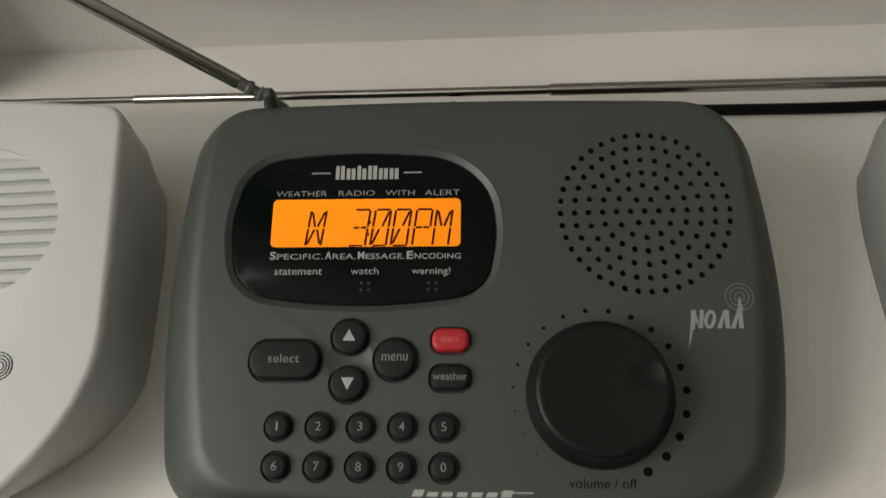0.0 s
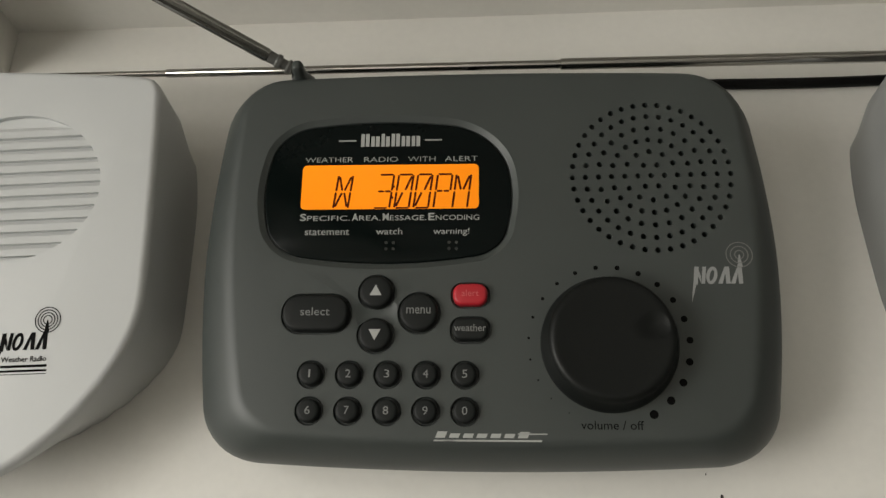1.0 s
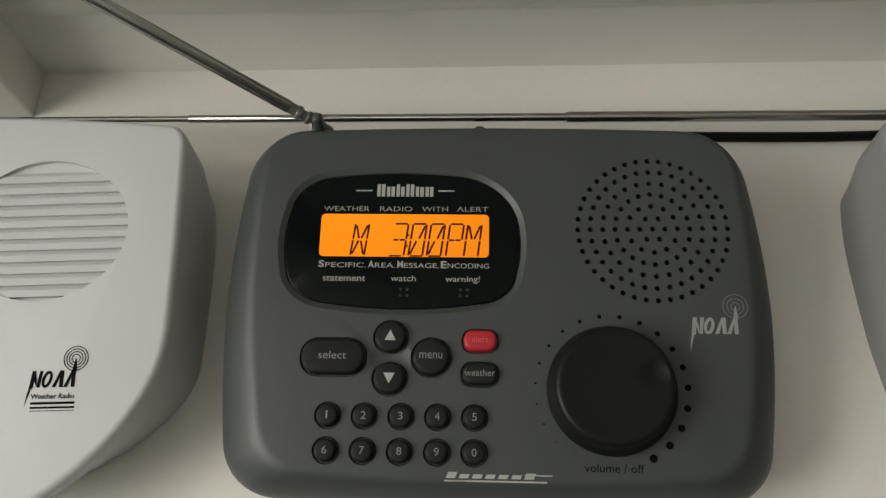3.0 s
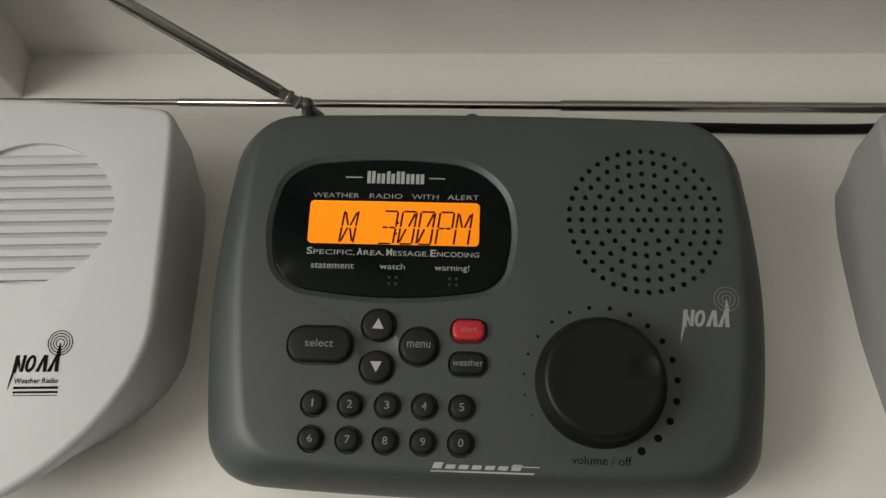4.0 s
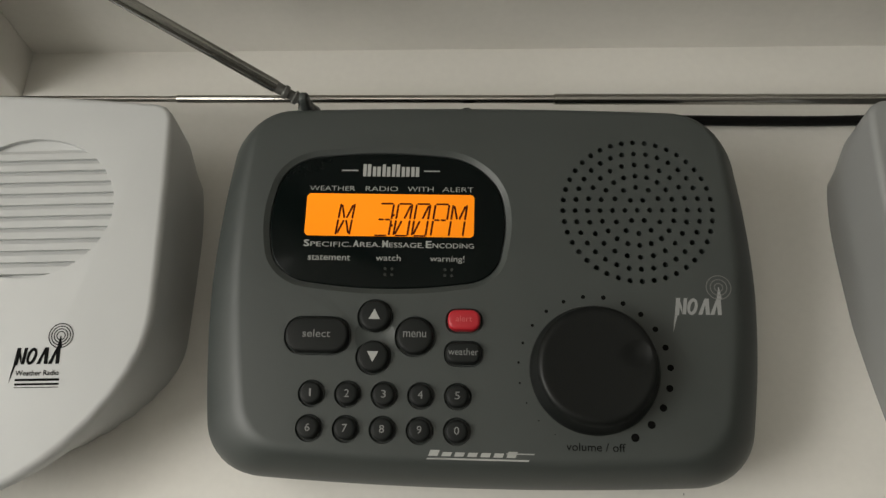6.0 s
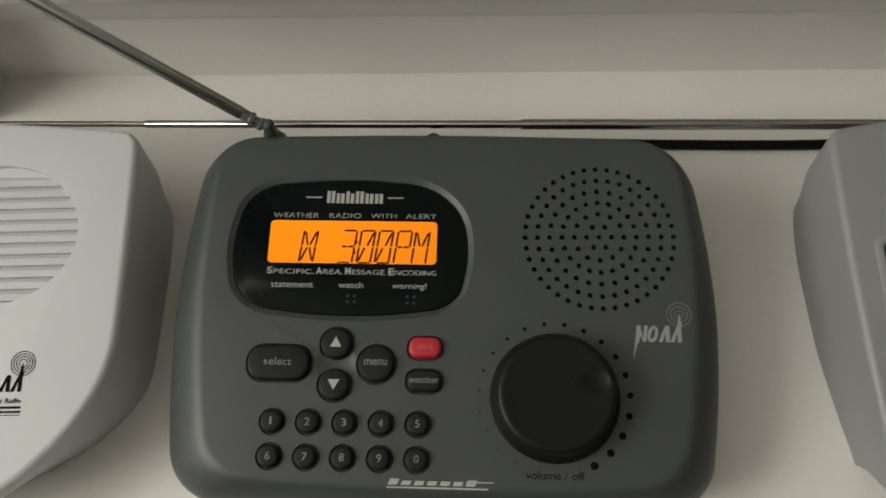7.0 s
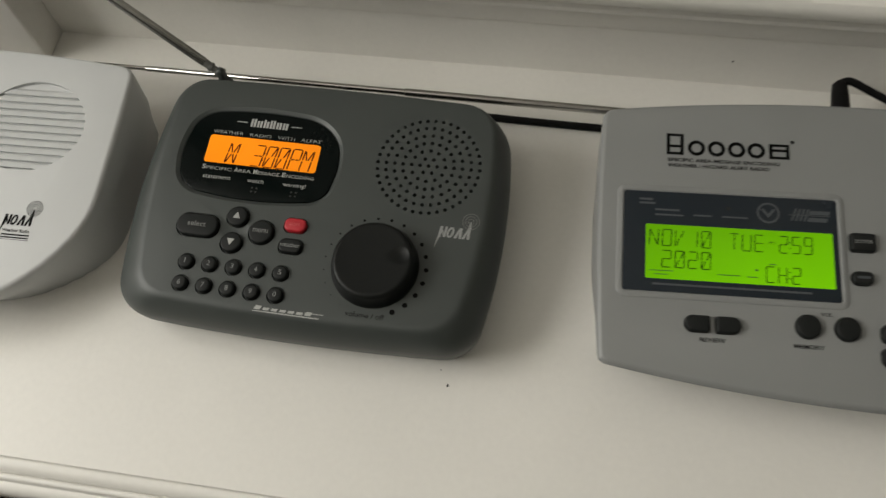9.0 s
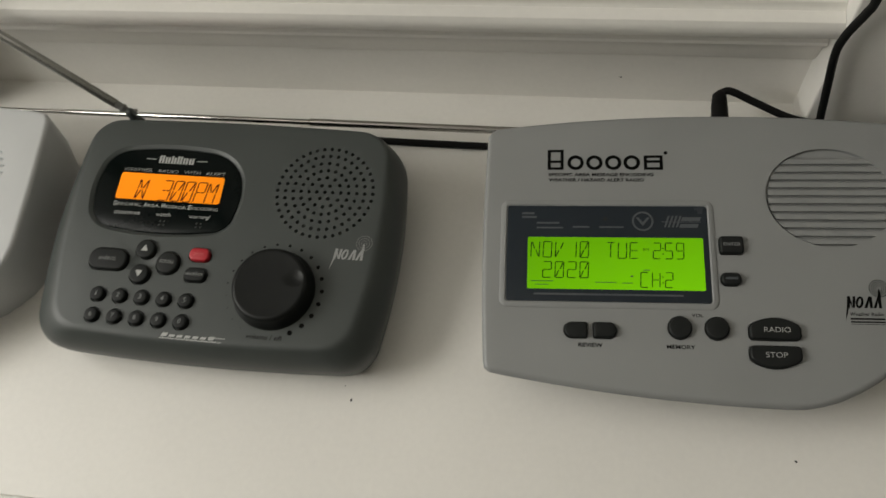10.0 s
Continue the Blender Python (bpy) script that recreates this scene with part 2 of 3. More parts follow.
def lettering(text, x, y, width, height, m, mat, parent, w=0.0, name="lettering", bold=0.0, slant=0.0):
    """Raised print, its middle at (x, y) on the surface m, as wide and as high as given."""
    cu = bpy.data.curves.new("text", "FONT")
    cu.body, cu.size, cu.resolution_u, cu.offset, cu.shear = text, 1.0, 3, bold, slant
    ob = new("text", cu)
    bpy.context.view_layer.update()
    me = bpy.data.meshes.new_from_object(ob.evaluated_get(bpy.context.evaluated_depsgraph_get()))
    bpy.data.objects.remove(ob)
    co = np.array([v.co for v in me.vertices])
    lo, hi = co.min(0), co.max(0)
    sx, sy = width / (hi[0] - lo[0]), height / (hi[1] - lo[1])
    t = Matrix.Translation((x, y, w + 0.00009)) @ Matrix.Diagonal((sx, sy, 1, 1)) @ Matrix.Translation((-(lo[0] + hi[0]) / 2, -(lo[1] + hi[1]) / 2, 0))
    me.transform(m @ t)
    return mesh_part(name, me, mat, parent, "", 0)


def bars(rects, m, mat, parent, name, w=0.0, label="", slant=0.0):
    """Plain printed bars (x0, y0, x1, y1), each a mark of its own."""
    for x0, y0, x1, y1 in rects:
        bm, k = bmesh.new(), slant * (y1 - y0)
        bm.faces.new([bm.verts.new(m @ Vector(p)) for p in ((x0, y0, w + 0.00009), (x1, y0, w + 0.00009), (x1 + k, y1, w + 0.00009), (x0 + k, y1, w + 0.00009))])
        part(name, bm, mat, parent, label, 0)


def printed_ring(cx, cy, rx, ry, thick, m, mat, parent, name, w=0.0, label="", n=44):
    bm = bmesh.new()
    loops = [[bm.verts.new(m @ Vector((cx + (rx - f) * math.cos(2 * math.pi * k / n), cy + (ry - f) * math.sin(2 * math.pi * k / n), w + 0.0001))) for k in range(n)] for f in (0, thick)]
    for k in range(n):
        bm.faces.new((loops[0][k], loops[0][(k + 1) % n], loops[1][(k + 1) % n], loops[1][k]))
    return part(name, bm, mat, parent, label, 0)


# fourteen-segment characters: a b c d e f, middle g h, diagonals i j l m, uprights k n
SEGMENTS = {"a": ((0.04, 1), (0.96, 1)), "b": ((1, 0.985), (1, 0.515)), "c": ((1, 0.485), (1, 0.015)), "d": ((0.04, 0), (0.96, 0)), "e": ((0, 0.485), (0, 0.015)),
            "f": ((0, 0.985), (0, 0.515)), "g": ((0.06, 0.5), (0.47, 0.5)), "h": ((0.53, 0.5), (0.94, 0.5)), "i": ((0.1, 0.95), (0.42, 0.53)), "j": ((0.9, 0.95), (0.58, 0.53)),
            "l": ((0.42, 0.47), (0.1, 0.05)), "m": ((0.58, 0.47), (0.9, 0.05)), "k": ((0.5, 0.95), (0.5, 0.53)), "n": ((0.5, 0.47), (0.5, 0.05))}
GLYPHS = {"W": "fbecijlm", "3": "abghc", "0": "abcefjl", "P": "abfegh", "M": "fbecij", "N": "fbecim", "O": "abcdef", "V": "feljx", "1": "bc", "T": "akn", "U": "fbecd",
          "Z": "abcdefjl", "E": "afedgh", "2": "abghed", "5": "afghcd", "9": "abfghcd", "C": "afed", "H": "fbecgh", "-": "gh"}


def character(ch, x, y, wide, high, thick, m, mat, parent, w, slant=0.12):
    """A character of the display, each lit segment a mark of its own."""

    def stroke(p, q):
        a, b = Vector((x + p[0] * wide + slant * p[1] * high, y + p[1] * high)), Vector((x + q[0] * wide + slant * q[1] * high, y + q[1] * high))
        d = (b - a).normalized()
        s = Vector((-d.y, d.x)) * thick / 2
        bm = bmesh.new()
        loop = [a, a + d * thick / 4 + s, b - d * thick / 4 + s, b, b - d * thick / 4 - s, a + d * thick / 4 - s]
        bm.faces.new([bm.verts.new(m @ Vector((v.x, v.y, w))) for v in loop])
        part("segment", bm, mat, parent, "", 0)

    if ch == ":":
        for k in (0.3, 0.68):
            stroke((0.35, k - 0.045), (0.35, k + 0.045))
    for g in GLYPHS.get(ch, ""):
        if g in SEGMENTS:
            stroke(*SEGMENTS[g])


def button(name, loop, m, mat, parent, height, label="", edge=0.0007):
    return part(name, plate(loop, -0.0012, height, m, edge), mat, parent, label)


def tower_mark(x, y, s, m, mat, parent, w=0.0, name="emblem", label="", rings=4, ring_mat=None):
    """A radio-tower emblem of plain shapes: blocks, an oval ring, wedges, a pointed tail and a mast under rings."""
    place = lambda px, py: m @ Vector((x + px * s, y + py * s, w + 0.00009))

    def shape(*polys):
        b = bmesh.new()
        for poly in polys:
            b.faces.new([b.verts.new(place(*p)) for p in poly])
        part(name, b, mat, parent, label, 0)

    def hoop(cx, cy, rx, ry, thick, lean=0.0, n=36, ink=mat):
        b, loops = bmesh.new(), []
        for f in (0, thick):
            loops.append([b.verts.new(place(cx + (rx - f) * math.cos(a) + lean * math.sin(a), cy + (ry - f) * math.sin(a))) for a in (2 * math.pi * k / n for k in range(n))])
        for k in range(n):
            b.faces.new((loops[0][k], loops[0][(k + 1) % n], loops[1][(k + 1) % n], loops[1][k]))
        part(name, b, ink, parent, label, 0)

    shape([(0.0, 0.0), (0.085, 0.0), (0.13, 0.36), (0.045, 0.36)], [(0.0855, 0.22), (0.155, 0.02), (0.155, 0.17), (0.118, 0.31)], [(0.1555, 0.02), (0.225, 0.02), (0.27, 0.36), (0.20, 0.36)])
    hoop(0.365, 0.185, 0.105, 0.175, 0.065, 0.03)
    for x0 in (0.47, 0.71):
        shape([(x0, 0.02), (x0 + 0.085, 0.02), (x0 + 0.175, 0.30), (x0 + 0.15, 0.36)], [(x0 + 0.155, 0.02), (x0 + 0.235, 0.02), (x0 + 0.235, 0.36), (x0 + 0.1505, 0.36)])
    shape([(-0.05, -0.36), (0.02, -0.12), (0.055, -0.002), (0.0, -0.002), (-0.03, -0.16)])
    shape([(0.86, 0.345), (0.97, 0.345), (0.93, 0.60), (0.91, 0.60)])
    for i in range(rings):
        r = 0.095 + (0.165 / (rings - 1)) * i
        hoop(0.92, 0.60, r, r, 0.020, ink=ring_mat or mat)


# ---- structure ----
PIER_L, PIER_R, PIER_Y, RISER_Y, EDGE_Y = -0.1203, 0.3126, 0.0605, 0.0807, -0.1424


def slab(name, x0, y0, z0, x1, y1, z1, mat, label, category):
    ob = part(name, box(x0, y0, z0, x1, y1, z1), mat)
    return tagged(ob, label, category, kind="structure")


def moulding(name, profile, x0, x1, mat, label, category):
    """A profile of (y, z) drawn out from x0 to x1."""
    bm = loft([[(x0, y, z) for y, z in profile], [(x1, y, z) for y, z in profile]])
    return tagged(part(name, bm, mat, None, "", 28), label, category, kind="structure")


def arc(cy, cz, r, a0, a1, n=8):
    return [(cy + r * math.cos(radians(a0 + (a1 - a0) * i / n)), cz + r * math.sin(radians(a0 + (a1 - a0) * i / n))) for i in range(n + 1)]


# the ledge: flat top, groove, ogee and a rounded nose at its front
ledge = [(RISER_Y, 0.0), (EDGE_Y + 0.0007, 0.0), (EDGE_Y + 0.0003, -0.0016), (EDGE_Y - 0.0005, -0.0018), (EDGE_Y - 0.0008, -0.0010), *arc(EDGE_Y - 0.0008, -0.0056, 0.0046, 85, 165, 7),
         (-0.1476, -0.0052), *arc(-0.1491, -0.0052, 0.0014, 20, 160, 6), (-0.1508, -0.0068), *arc(-0.1511, -0.0113, 0.0044, 88, 180, 7), (-0.1555, -0.0195), (-0.1543, -0.0232), (-0.1350, -0.0250), (RISER_Y, -0.0250)]
moulding("window_sill", ledge, -1.12, 1.6, WHITE, "deep white painted ledge with moulded front edge", "ledge")
slab("wall_below_ledge", -1.12, 0.062, -0.78, 1.6, 0.2, -0.0252, WALL, "white painted wall below the ledge", "wall")
slab("wall_riser", PIER_L, RISER_Y, -0.02, PIER_R, 0.12, 0.060, WHITE, "low white painted riser behind the ledge", "wall")
nose = [(0.1195, 0.0602), (0.0805, 0.0602), (0.0805, 0.0345), (0.0790, 0.0350), (0.0772, 0.0385), (0.0760, 0.0440), (0.0752, 0.0490), (0.0742, 0.0506), (0.0726, 0.0510), (0.0714, 0.0518), (0.0709, 0.0530), (0.0714, 0.0543), (0.0728, 0.0551), (0.0738, 0.0560), (0.0740, 0.0600),
        (0.0728, 0.0635), (0.0680, 0.0638), (0.0650, 0.0645), (0.0631, 0.0660), (0.0622, 0.0682), (0.0619, 0.0706), (0.0623, 0.0730), (0.0636, 0.0749), (0.0660, 0.0761), (0.0684, 0.0764), (0.0689, 0.0761), (0.0694, 0.0766), (0.0700, 0.0780), (0.0704, 0.0796), (0.0712, 0.0799), (0.0717, 0.0798), (0.0718, 0.0808),
        (0.0719, 0.0818), (0.0722, 0.0830), (0.0728, 0.0850), (0.0752, 0.0872), (0.0786, 0.0884), (0.0830, 0.0888), (0.1195, 0.0888)]
moulding("window_stool", nose, PIER_L + 0.0002, PIER_R - 0.0002, WHITE, "white painted rounded moulding above the riser", "moulding")
slab("wall_above_stool", PIER_L, 0.0845, 0.0890, PIER_R, 0.2, 1.75, WALL, "white painted panel above the moulding", "wall")
# two piers, then unseen pieces that leave an opening for the added north lamp
for name, a, b, c, d in (("wall_pier_west", -0.36, PIER_L, -0.012, 1.75), ("wall_pier_east", PIER_R, 1.6, -0.012, 1.75), ("wall_north_corner", -1.12, -1.0, -0.012, 1.75), ("wall_under_opening", -1.0, -0.36, -0.012, 0.35), ("wall_over_opening", -1.0, -0.36, 1.21, 1.75)):
    tagged(part(name, box(a, PIER_Y, c, b, 0.2, d, bevel=0.0012), WALL), "white painted wall beside the recess, unseen around the north opening", "wall", kind="structure")
slab("floor", -1.12, -2.6, -0.80, 1.6, 0.06, -0.78, BROWN, "dark brown varnished wooden floor", "floor")
slab("ceiling", -1.12, -2.6, 1.75, 1.6, 0.2, 1.81, WALL, "white painted ceiling", "ceiling")
# unseen walls that close the room, dark to limit bounce
slab("wall_east", 1.6, -2.6, -0.8, 1.7, 0.2, 1.75, ROOM, "unseen brown-grey side wall, darkened to cut bounced light", "wall")
slab("wall_south", -1.12, -2.7, -0.8, 1.6, -2.6, 1.75, ROOM, "unseen brown-grey rear wall, darkened to cut bounced light", "wall")
# unseen wall, its opening sized to let the added west lamp through
west = bmesh.new()
for y0, z0, y1, z1 in ((-2.6, -0.8, -0.87, 1.75), (0.03, -0.8, 0.2, 1.75), (-0.87, -0.8, 0.03, 0.52), (-0.87, 1.36, 0.03, 1.75)):
    box(-1.22, y0, z0, -1.12, y1, z1, bm=west)
tagged(part("wall_west", west, WALL), "unseen white side wall, added with an opening for the west lamp", "wall", kind="structure")


# ---- the charcoal radio ----
MM = 0.001


def mm(points):
    return [(x * MM, y * MM) for x, y in points]


def surface(z, slope):
    return Matrix.Translation((0, 0, z)) @ Matrix.Rotation(radians(slope), 4, "X")


def shell(belly, top, z_low, z_belly, height, steps=9, tuck=0.0045):
    """A moulded case: tucked in at its foot, widest at the belly, then a slanting flank up to a softly creased edge round a flat sloping face."""
    rings = [[(p.x, p.y, z_low) for p in inset(belly, tuck)]]
    rings.append([(p.x, p.y, z_low + (z_belly(q) - z_low) * 0.5) for p, q in zip(inset(belly, tuck * 0.3), belly)])
    rings.append([(p.x, p.y, z_low + (z_belly(q) - z_low) * 0.85) for p, q in zip(inset(belly, tuck * 0.04), belly)])

    def flank(u):
        f, g = 2 * 0.03 * u * (1 - u) + u * u, 2 * 0.52 * u * (1 - u) + u * u
        return [Vector((b.x + (t.x - b.x) * f, b.y + (t.y - b.y) * f, z_belly(b) + (height(b.lerp(t, f)) - z_belly(b)) * g)) for b, t in zip(belly, top)]

    for i in range(steps + 1):
        rings.append(flank(0.88 * i / steps))
    last, crease = rings[-1], flank(1.0)
    face = [Vector((p.x, p.y, height(p))) for p in inset(top, 0.0018)]
    for i in range(1, 5):
        u = i / 4
        rings.append([p * (1 - u) ** 2 + c * (2 * u * (1 - u)) + q * u * u for p, c, q in zip(last, crease, face)])
    return loft(rings)


def ring_frame(loop, wide, w0, w1, m):
    """A frame round a loop: flat top, rounded outside."""
    out = inset(loop, -wide)
    rings = [lift(out, w0), lift(inset(out, 0.0002), w1 - 0.0003), lift(inset(out, 0.0007), w1), lift(inset(loop, -0.0005), w1), lift(loop, w1 - 0.0004), lift(loop, w0)]
    bm = bmesh.new()
    vs = [[bm.verts.new(m @ Vector(p)) for p in r] for r in rings]
    n = len(loop)
    for a, b in zip(vs, vs[1:]):
        for i in range(n):
            bm.faces.new((a[i], a[(i + 1) % n], b[(i + 1) % n], b[i]))
    return bm


def charcoal_radio():
    root = tagged(new("weather_radio"), "charcoal grey desktop weather radio with amber display, standing on the ledge", "radio")
    F = surface(0.0383, 5.27)
    height = lambda p: 0.0383 + p.y * math.tan(radians(5.27))
    belly = smooth_loop(mm([(-25.6, 28.9), (127.8, 28.9), (127.3, -79.4), (-24.0, -79.4)]), [1.6 * MM, 5.8 * MM, 2.7 * MM, 4.3 * MM], [14 * MM, 17 * MM, 15 * MM, 15 * MM], 200, 0.75)
    top = smooth_loop(mm([(-17.4, 27.3), (121.8, 27.3), (118.4, -74.6), (-11.4, -74.4)]), [1.4 * MM, 5.0 * MM, 2.6 * MM, 4.7 * MM], [12 * MM, 14 * MM, 13 * MM, 13 * MM], 200, 0.75)
    low = lambda p: 0.0185 + 0.0055 * min(max((p.y + 0.075) / 0.05, 0.0), 1.0)
    case = shell(belly, top, 0.0016, low, height)
    lens = smooth_loop(mm([(-5.2, 10.4), (53.3, 10.2), (55.2, -26.0), (-6.1, -26.0)]), [2.9 * MM, 5.0 * MM, 3.2 * MM, 4.7 * MM], [9.5 * MM, 14 * MM, 7.6 * MM, 9.2 * MM], 120, 0.7)
    keys = [("select_button", pill(6.5 * MM, -43.6 * MM, 8.9 * MM, 4.95 * MM, 4.5 * MM)), ("up_button", circle(22.6 * MM, -37.8 * MM, 4.45 * MM)), ("down_button", circle(22.7 * MM, -49.4 * MM, 4.45 * MM)),
            ("menu_button", circle(34.2 * MM, -43.4 * MM, 5.15 * MM)), ("alert_button", pill(47.9 * MM, -38.6 * MM, 4.6 * MM, 2.95 * MM, 2.5 * MM)), ("weather_button", pill(47.9 * MM, -48.0 * MM, 4.75 * MM, 3.0 * MM, 2.5 * MM))]
    for i in range(10):
        keys.append(("number_button", circle((6.0 + 10.14 * (i % 5)) * MM, (-59.95 - 9.45 * (i // 5)) * MM, 3.12 * MM, 28)))
    cut = bmesh.new()
    loft([lift(inset(lens, -0.0002), -0.0016), lift(inset(lens, -0.0004), -0.0010), lift(inset(lens, -0.0020), 0.00001), lift(inset(lens, -0.0020), 0.004)], F, cut)
    for _, loop in keys:
        loft([lift(inset(loop, -0.0003), -0.0010), lift(inset(loop, -0.0007), 0.00001), lift(inset(loop, -0.0007), 0.004)], F, cut)
    for ring, count in enumerate((1, 6, 12, 20, 24, 32, 40)):
        for i in range(count):
            a = 2 * math.pi * i / count + 0.02
            loft([lift(circle((98 + 3.62 * ring * math.cos(a)) * MM, (-4.4 + 3.62 * ring * math.sin(a)) * MM, 0.82 * MM, 12), w) for w in (-0.004, 0.003)], F, cut)
    # a shallow dish between the arrow buttons, then the openings
    dish = bmesh.new()
    bmesh.ops.create_uvsphere(dish, u_segments=64, v_segments=64, radius=17 * MM, matrix=F @ Matrix.Translation((22.8 * MM, -43.6 * MM, 16.0 * MM)))
    dished = bmesh.new()
    dished.from_mesh(carve(case, dish))
    mesh_part("case", carve(dished, cut), CHARCOAL, root, "", 30)
    part("base_plate", loft([lift(inset(belly, 0.0064), 0), lift(inset(belly, 0.0056), 0.0005), lift(inset(belly, 0.0056), 0.0018)]), CHARCOAL, root)
    glass = part("display_lens", plate(lens, -0.0022, -0.0008, F, 0.0004), GLOSS, root, "glossy black display window")
    W = -0.0008
    screen = part("screen", plate(pill(25.1 * MM, -6.7 * MM, 25.1 * MM, 6.7 * MM, 1.3 * MM), W - 0.0004, W + 0.00012, F), AMBER, root, "amber backlit liquid crystal")
    for ch, x in (("W", 9.5), ("3", 21.2), ("0", 26.7), ("0", 32.1), ("P", 37.7), ("M", 43.0)):
        character(ch, (x - 0.2) * MM, -13.2 * MM, 4.1 * MM, 10.1 * MM, 0.6 * MM, F, SEG_AMBER, screen, W + 0.0002)
    character(":", 25.3 * MM, -12.6 * MM, 1 * MM, 8.6 * MM, 0.55 * MM, F, SEG_AMBER, screen, W + 0.0002)
    bars([(x * MM, -13.38 * MM, (x + 3.5) * MM, -12.9 * MM) for x in (20.9, 27.0, 32.5)], F, SEG_AMBER, screen, "indicator", W + 0.0001)
    # maker's mark as plain blocks between two thin bars
    blocks = []
    for i in range(6):
        x, tall = 16.4 + 2.92 * i, 9.7 if i in (0, 2, 3) else 8.9
        blocks += [(x, 5.7, x + 1.0, tall), (x + 1.35, 5.7, x + 2.4, tall if i != 2 else 8.9)]
    bars([tuple(v * MM for v in b) for b in blocks], F, PRINT, glass, "emblem", W, "pale grey maker's mark")
    bars([tuple(v * MM for v in b) for b in ((9.9, 7.4, 14.9, 7.8), (34.8, 7.4, 39.7, 7.8))], F, PRINT, glass, "emblem_bar", W)
    for word, a, b in (("WEATHER", 0.6, 14.3), ("RADIO", 17.5, 27.2), ("WITH", 30.1, 37.9), ("ALERT", 40.6, 49.9)):
        lettering(word, (a + b) / 2 * MM, 1.7 * MM, (b - a) * MM, 1.5 * MM, F, PRINT, glass, W, bold=-0.01)
    for word, a, b in (("SPECIFIC.", 0.1, 14.2), ("AREA.", 14.8, 22.8), ("MESSAGE.", 23.4, 35.6), ("ENCODING", 36.2, 50.3)):
        first = 1.7
        lettering(word[0], (a + first / 2) * MM, -15.75 * MM, first * MM, 2.15 * MM, F, PRINT, glass, W, bold=0.02)
        lettering(word[1:], (a + first + 0.3 + b) / 2 * MM, -16.05 * MM, (b - a - first - 0.3) * MM, 1.5 * MM, F, PRINT, glass, W)
    for word, a, b, h, y in (("statement", 1.7, 14.2, 1.6, -20.2), ("watch", 21.7, 29.0, 1.85, -20.0), ("warning!", 37.6, 47.6, 2.3, -20.3)):
        lettering(word, (a + b) / 2 * MM, y * MM, (b - a) * MM, h * MM, F, PRINT, glass, W)
    for cx in (25.6, 43.0):
        for dx, dy in ((-1, -0.9), (1, -0.9), (-1, 0.9), (1, 0.9)):
            part("indicator_lamp", plate(circle((cx + dx) * MM, (-24.2 + dy) * MM, 0.45 * MM, 10), W, W + 0.00006, F), LED_OFF, glass)
    for i, (name, loop) in enumerate(keys):
        red = name == "alert_button"
        b = button(name, loop, F, RED if red else BLACK, root, 0.0019, "red alert button" if red else "", 0.0010)
        cx, cy = sum(p.x for p in loop) / len(loop), sum(p.y for p in loop) / len(loop)
        if name == "number_button":
            lettering(str((i - 5) % 10), cx, cy, (0.5 if i == 6 else 1.35) * MM, 2.1 * MM, F, PRINT_KEY, b, 0.0019)
        elif name in ("up_button", "down_button"):
            s = 1 if name == "up_button" else -1
            bm = bmesh.new()
            bm.faces.new([bm.verts.new(F @ Vector((cx + x * MM, cy + s * y * MM, 0.00199))) for x, y in ((-1.6, -1.2), (1.6, -1.2), (0, 1.8))])
            part("arrow", bm, PRINT, b, "", 0)
        else:
            word, wide, high = {"select_button": ("select", 7.9, 2.2), "menu_button": ("menu", 6.4, 1.7), "alert_button": ("alert", 4.6, 1.7), "weather_button": ("weather", 8.4, 1.9)}[name]
            lettering(word, cx, cy + 0.2 * MM, wide * MM, high * MM, F, PINK if red else PRINT_KEY, b, 0.0019)
    # the knob: skirted, slightly dished, with a finger dimple
    K = F @ Matrix.Translation((84.2 * MM, -51.7 * MM, 0))
    prof = [(17.9, -0.2), (17.9, 1.0), (17.5, 2.2), (16.4, 6.3), (16.1, 7.2), (15.5, 7.8), (14.8, 8.05), (14.0, 7.95), (10.0, 7.75), (5.0, 7.65), (0.4, 7.6)]
    knob_bm = loft([lift(circle(0, 0, r * MM, 72), w * MM) for r, w in prof], K)
    dim = bmesh.new()
    bmesh.ops.create_uvsphere(dim, u_segments=32, v_segments=16, radius=10 * MM, matrix=K @ Matrix.Translation((10.2 * MM, 3.0 * MM, 17.1 * MM)))
    mesh_part("volume_knob", carve(knob_bm, dim), KNOB, root, "black volume knob with finger dimple", 40)
    for i in range(20):
        a = radians(238.5 - 298.5 * i / 19)
        part("volume_dot", plate(circle((84.1 + 20.9 * math.cos(a)) * MM, (-51.75 + 20.9 * math.sin(a)) * MM, (0.14 + 0.052 * i) * MM, 16), -0.0001, 0.00007, F), INK, root)
    lettering("volume / off", 84 * MM, -72.6 * MM, 15.8 * MM, 2.2 * MM, F, INK, root)
    script = [(39 + 3.5 * i, -76.0, 39 + 3.5 * i + 2.5, -74.4 if i in (0, 6) else -74.9) for i in range(7)]
    bars([tuple(v * MM for v in b) for b in [*script, (41, -76.9, 66, -76.45), (38.6, -76.9, 44, -76.5), (60, -75.1, 67.5, -74.8)]], F, PRINT, root, "emblem", 0, "pale slanting maker's mark", 0.4)
    tower_mark(107 * MM, -35.8 * MM, 13.8 * MM, F, PRINT_GREY, root, 0, "emblem", "pale grey radio-tower emblem", 3, PRINT_RING)
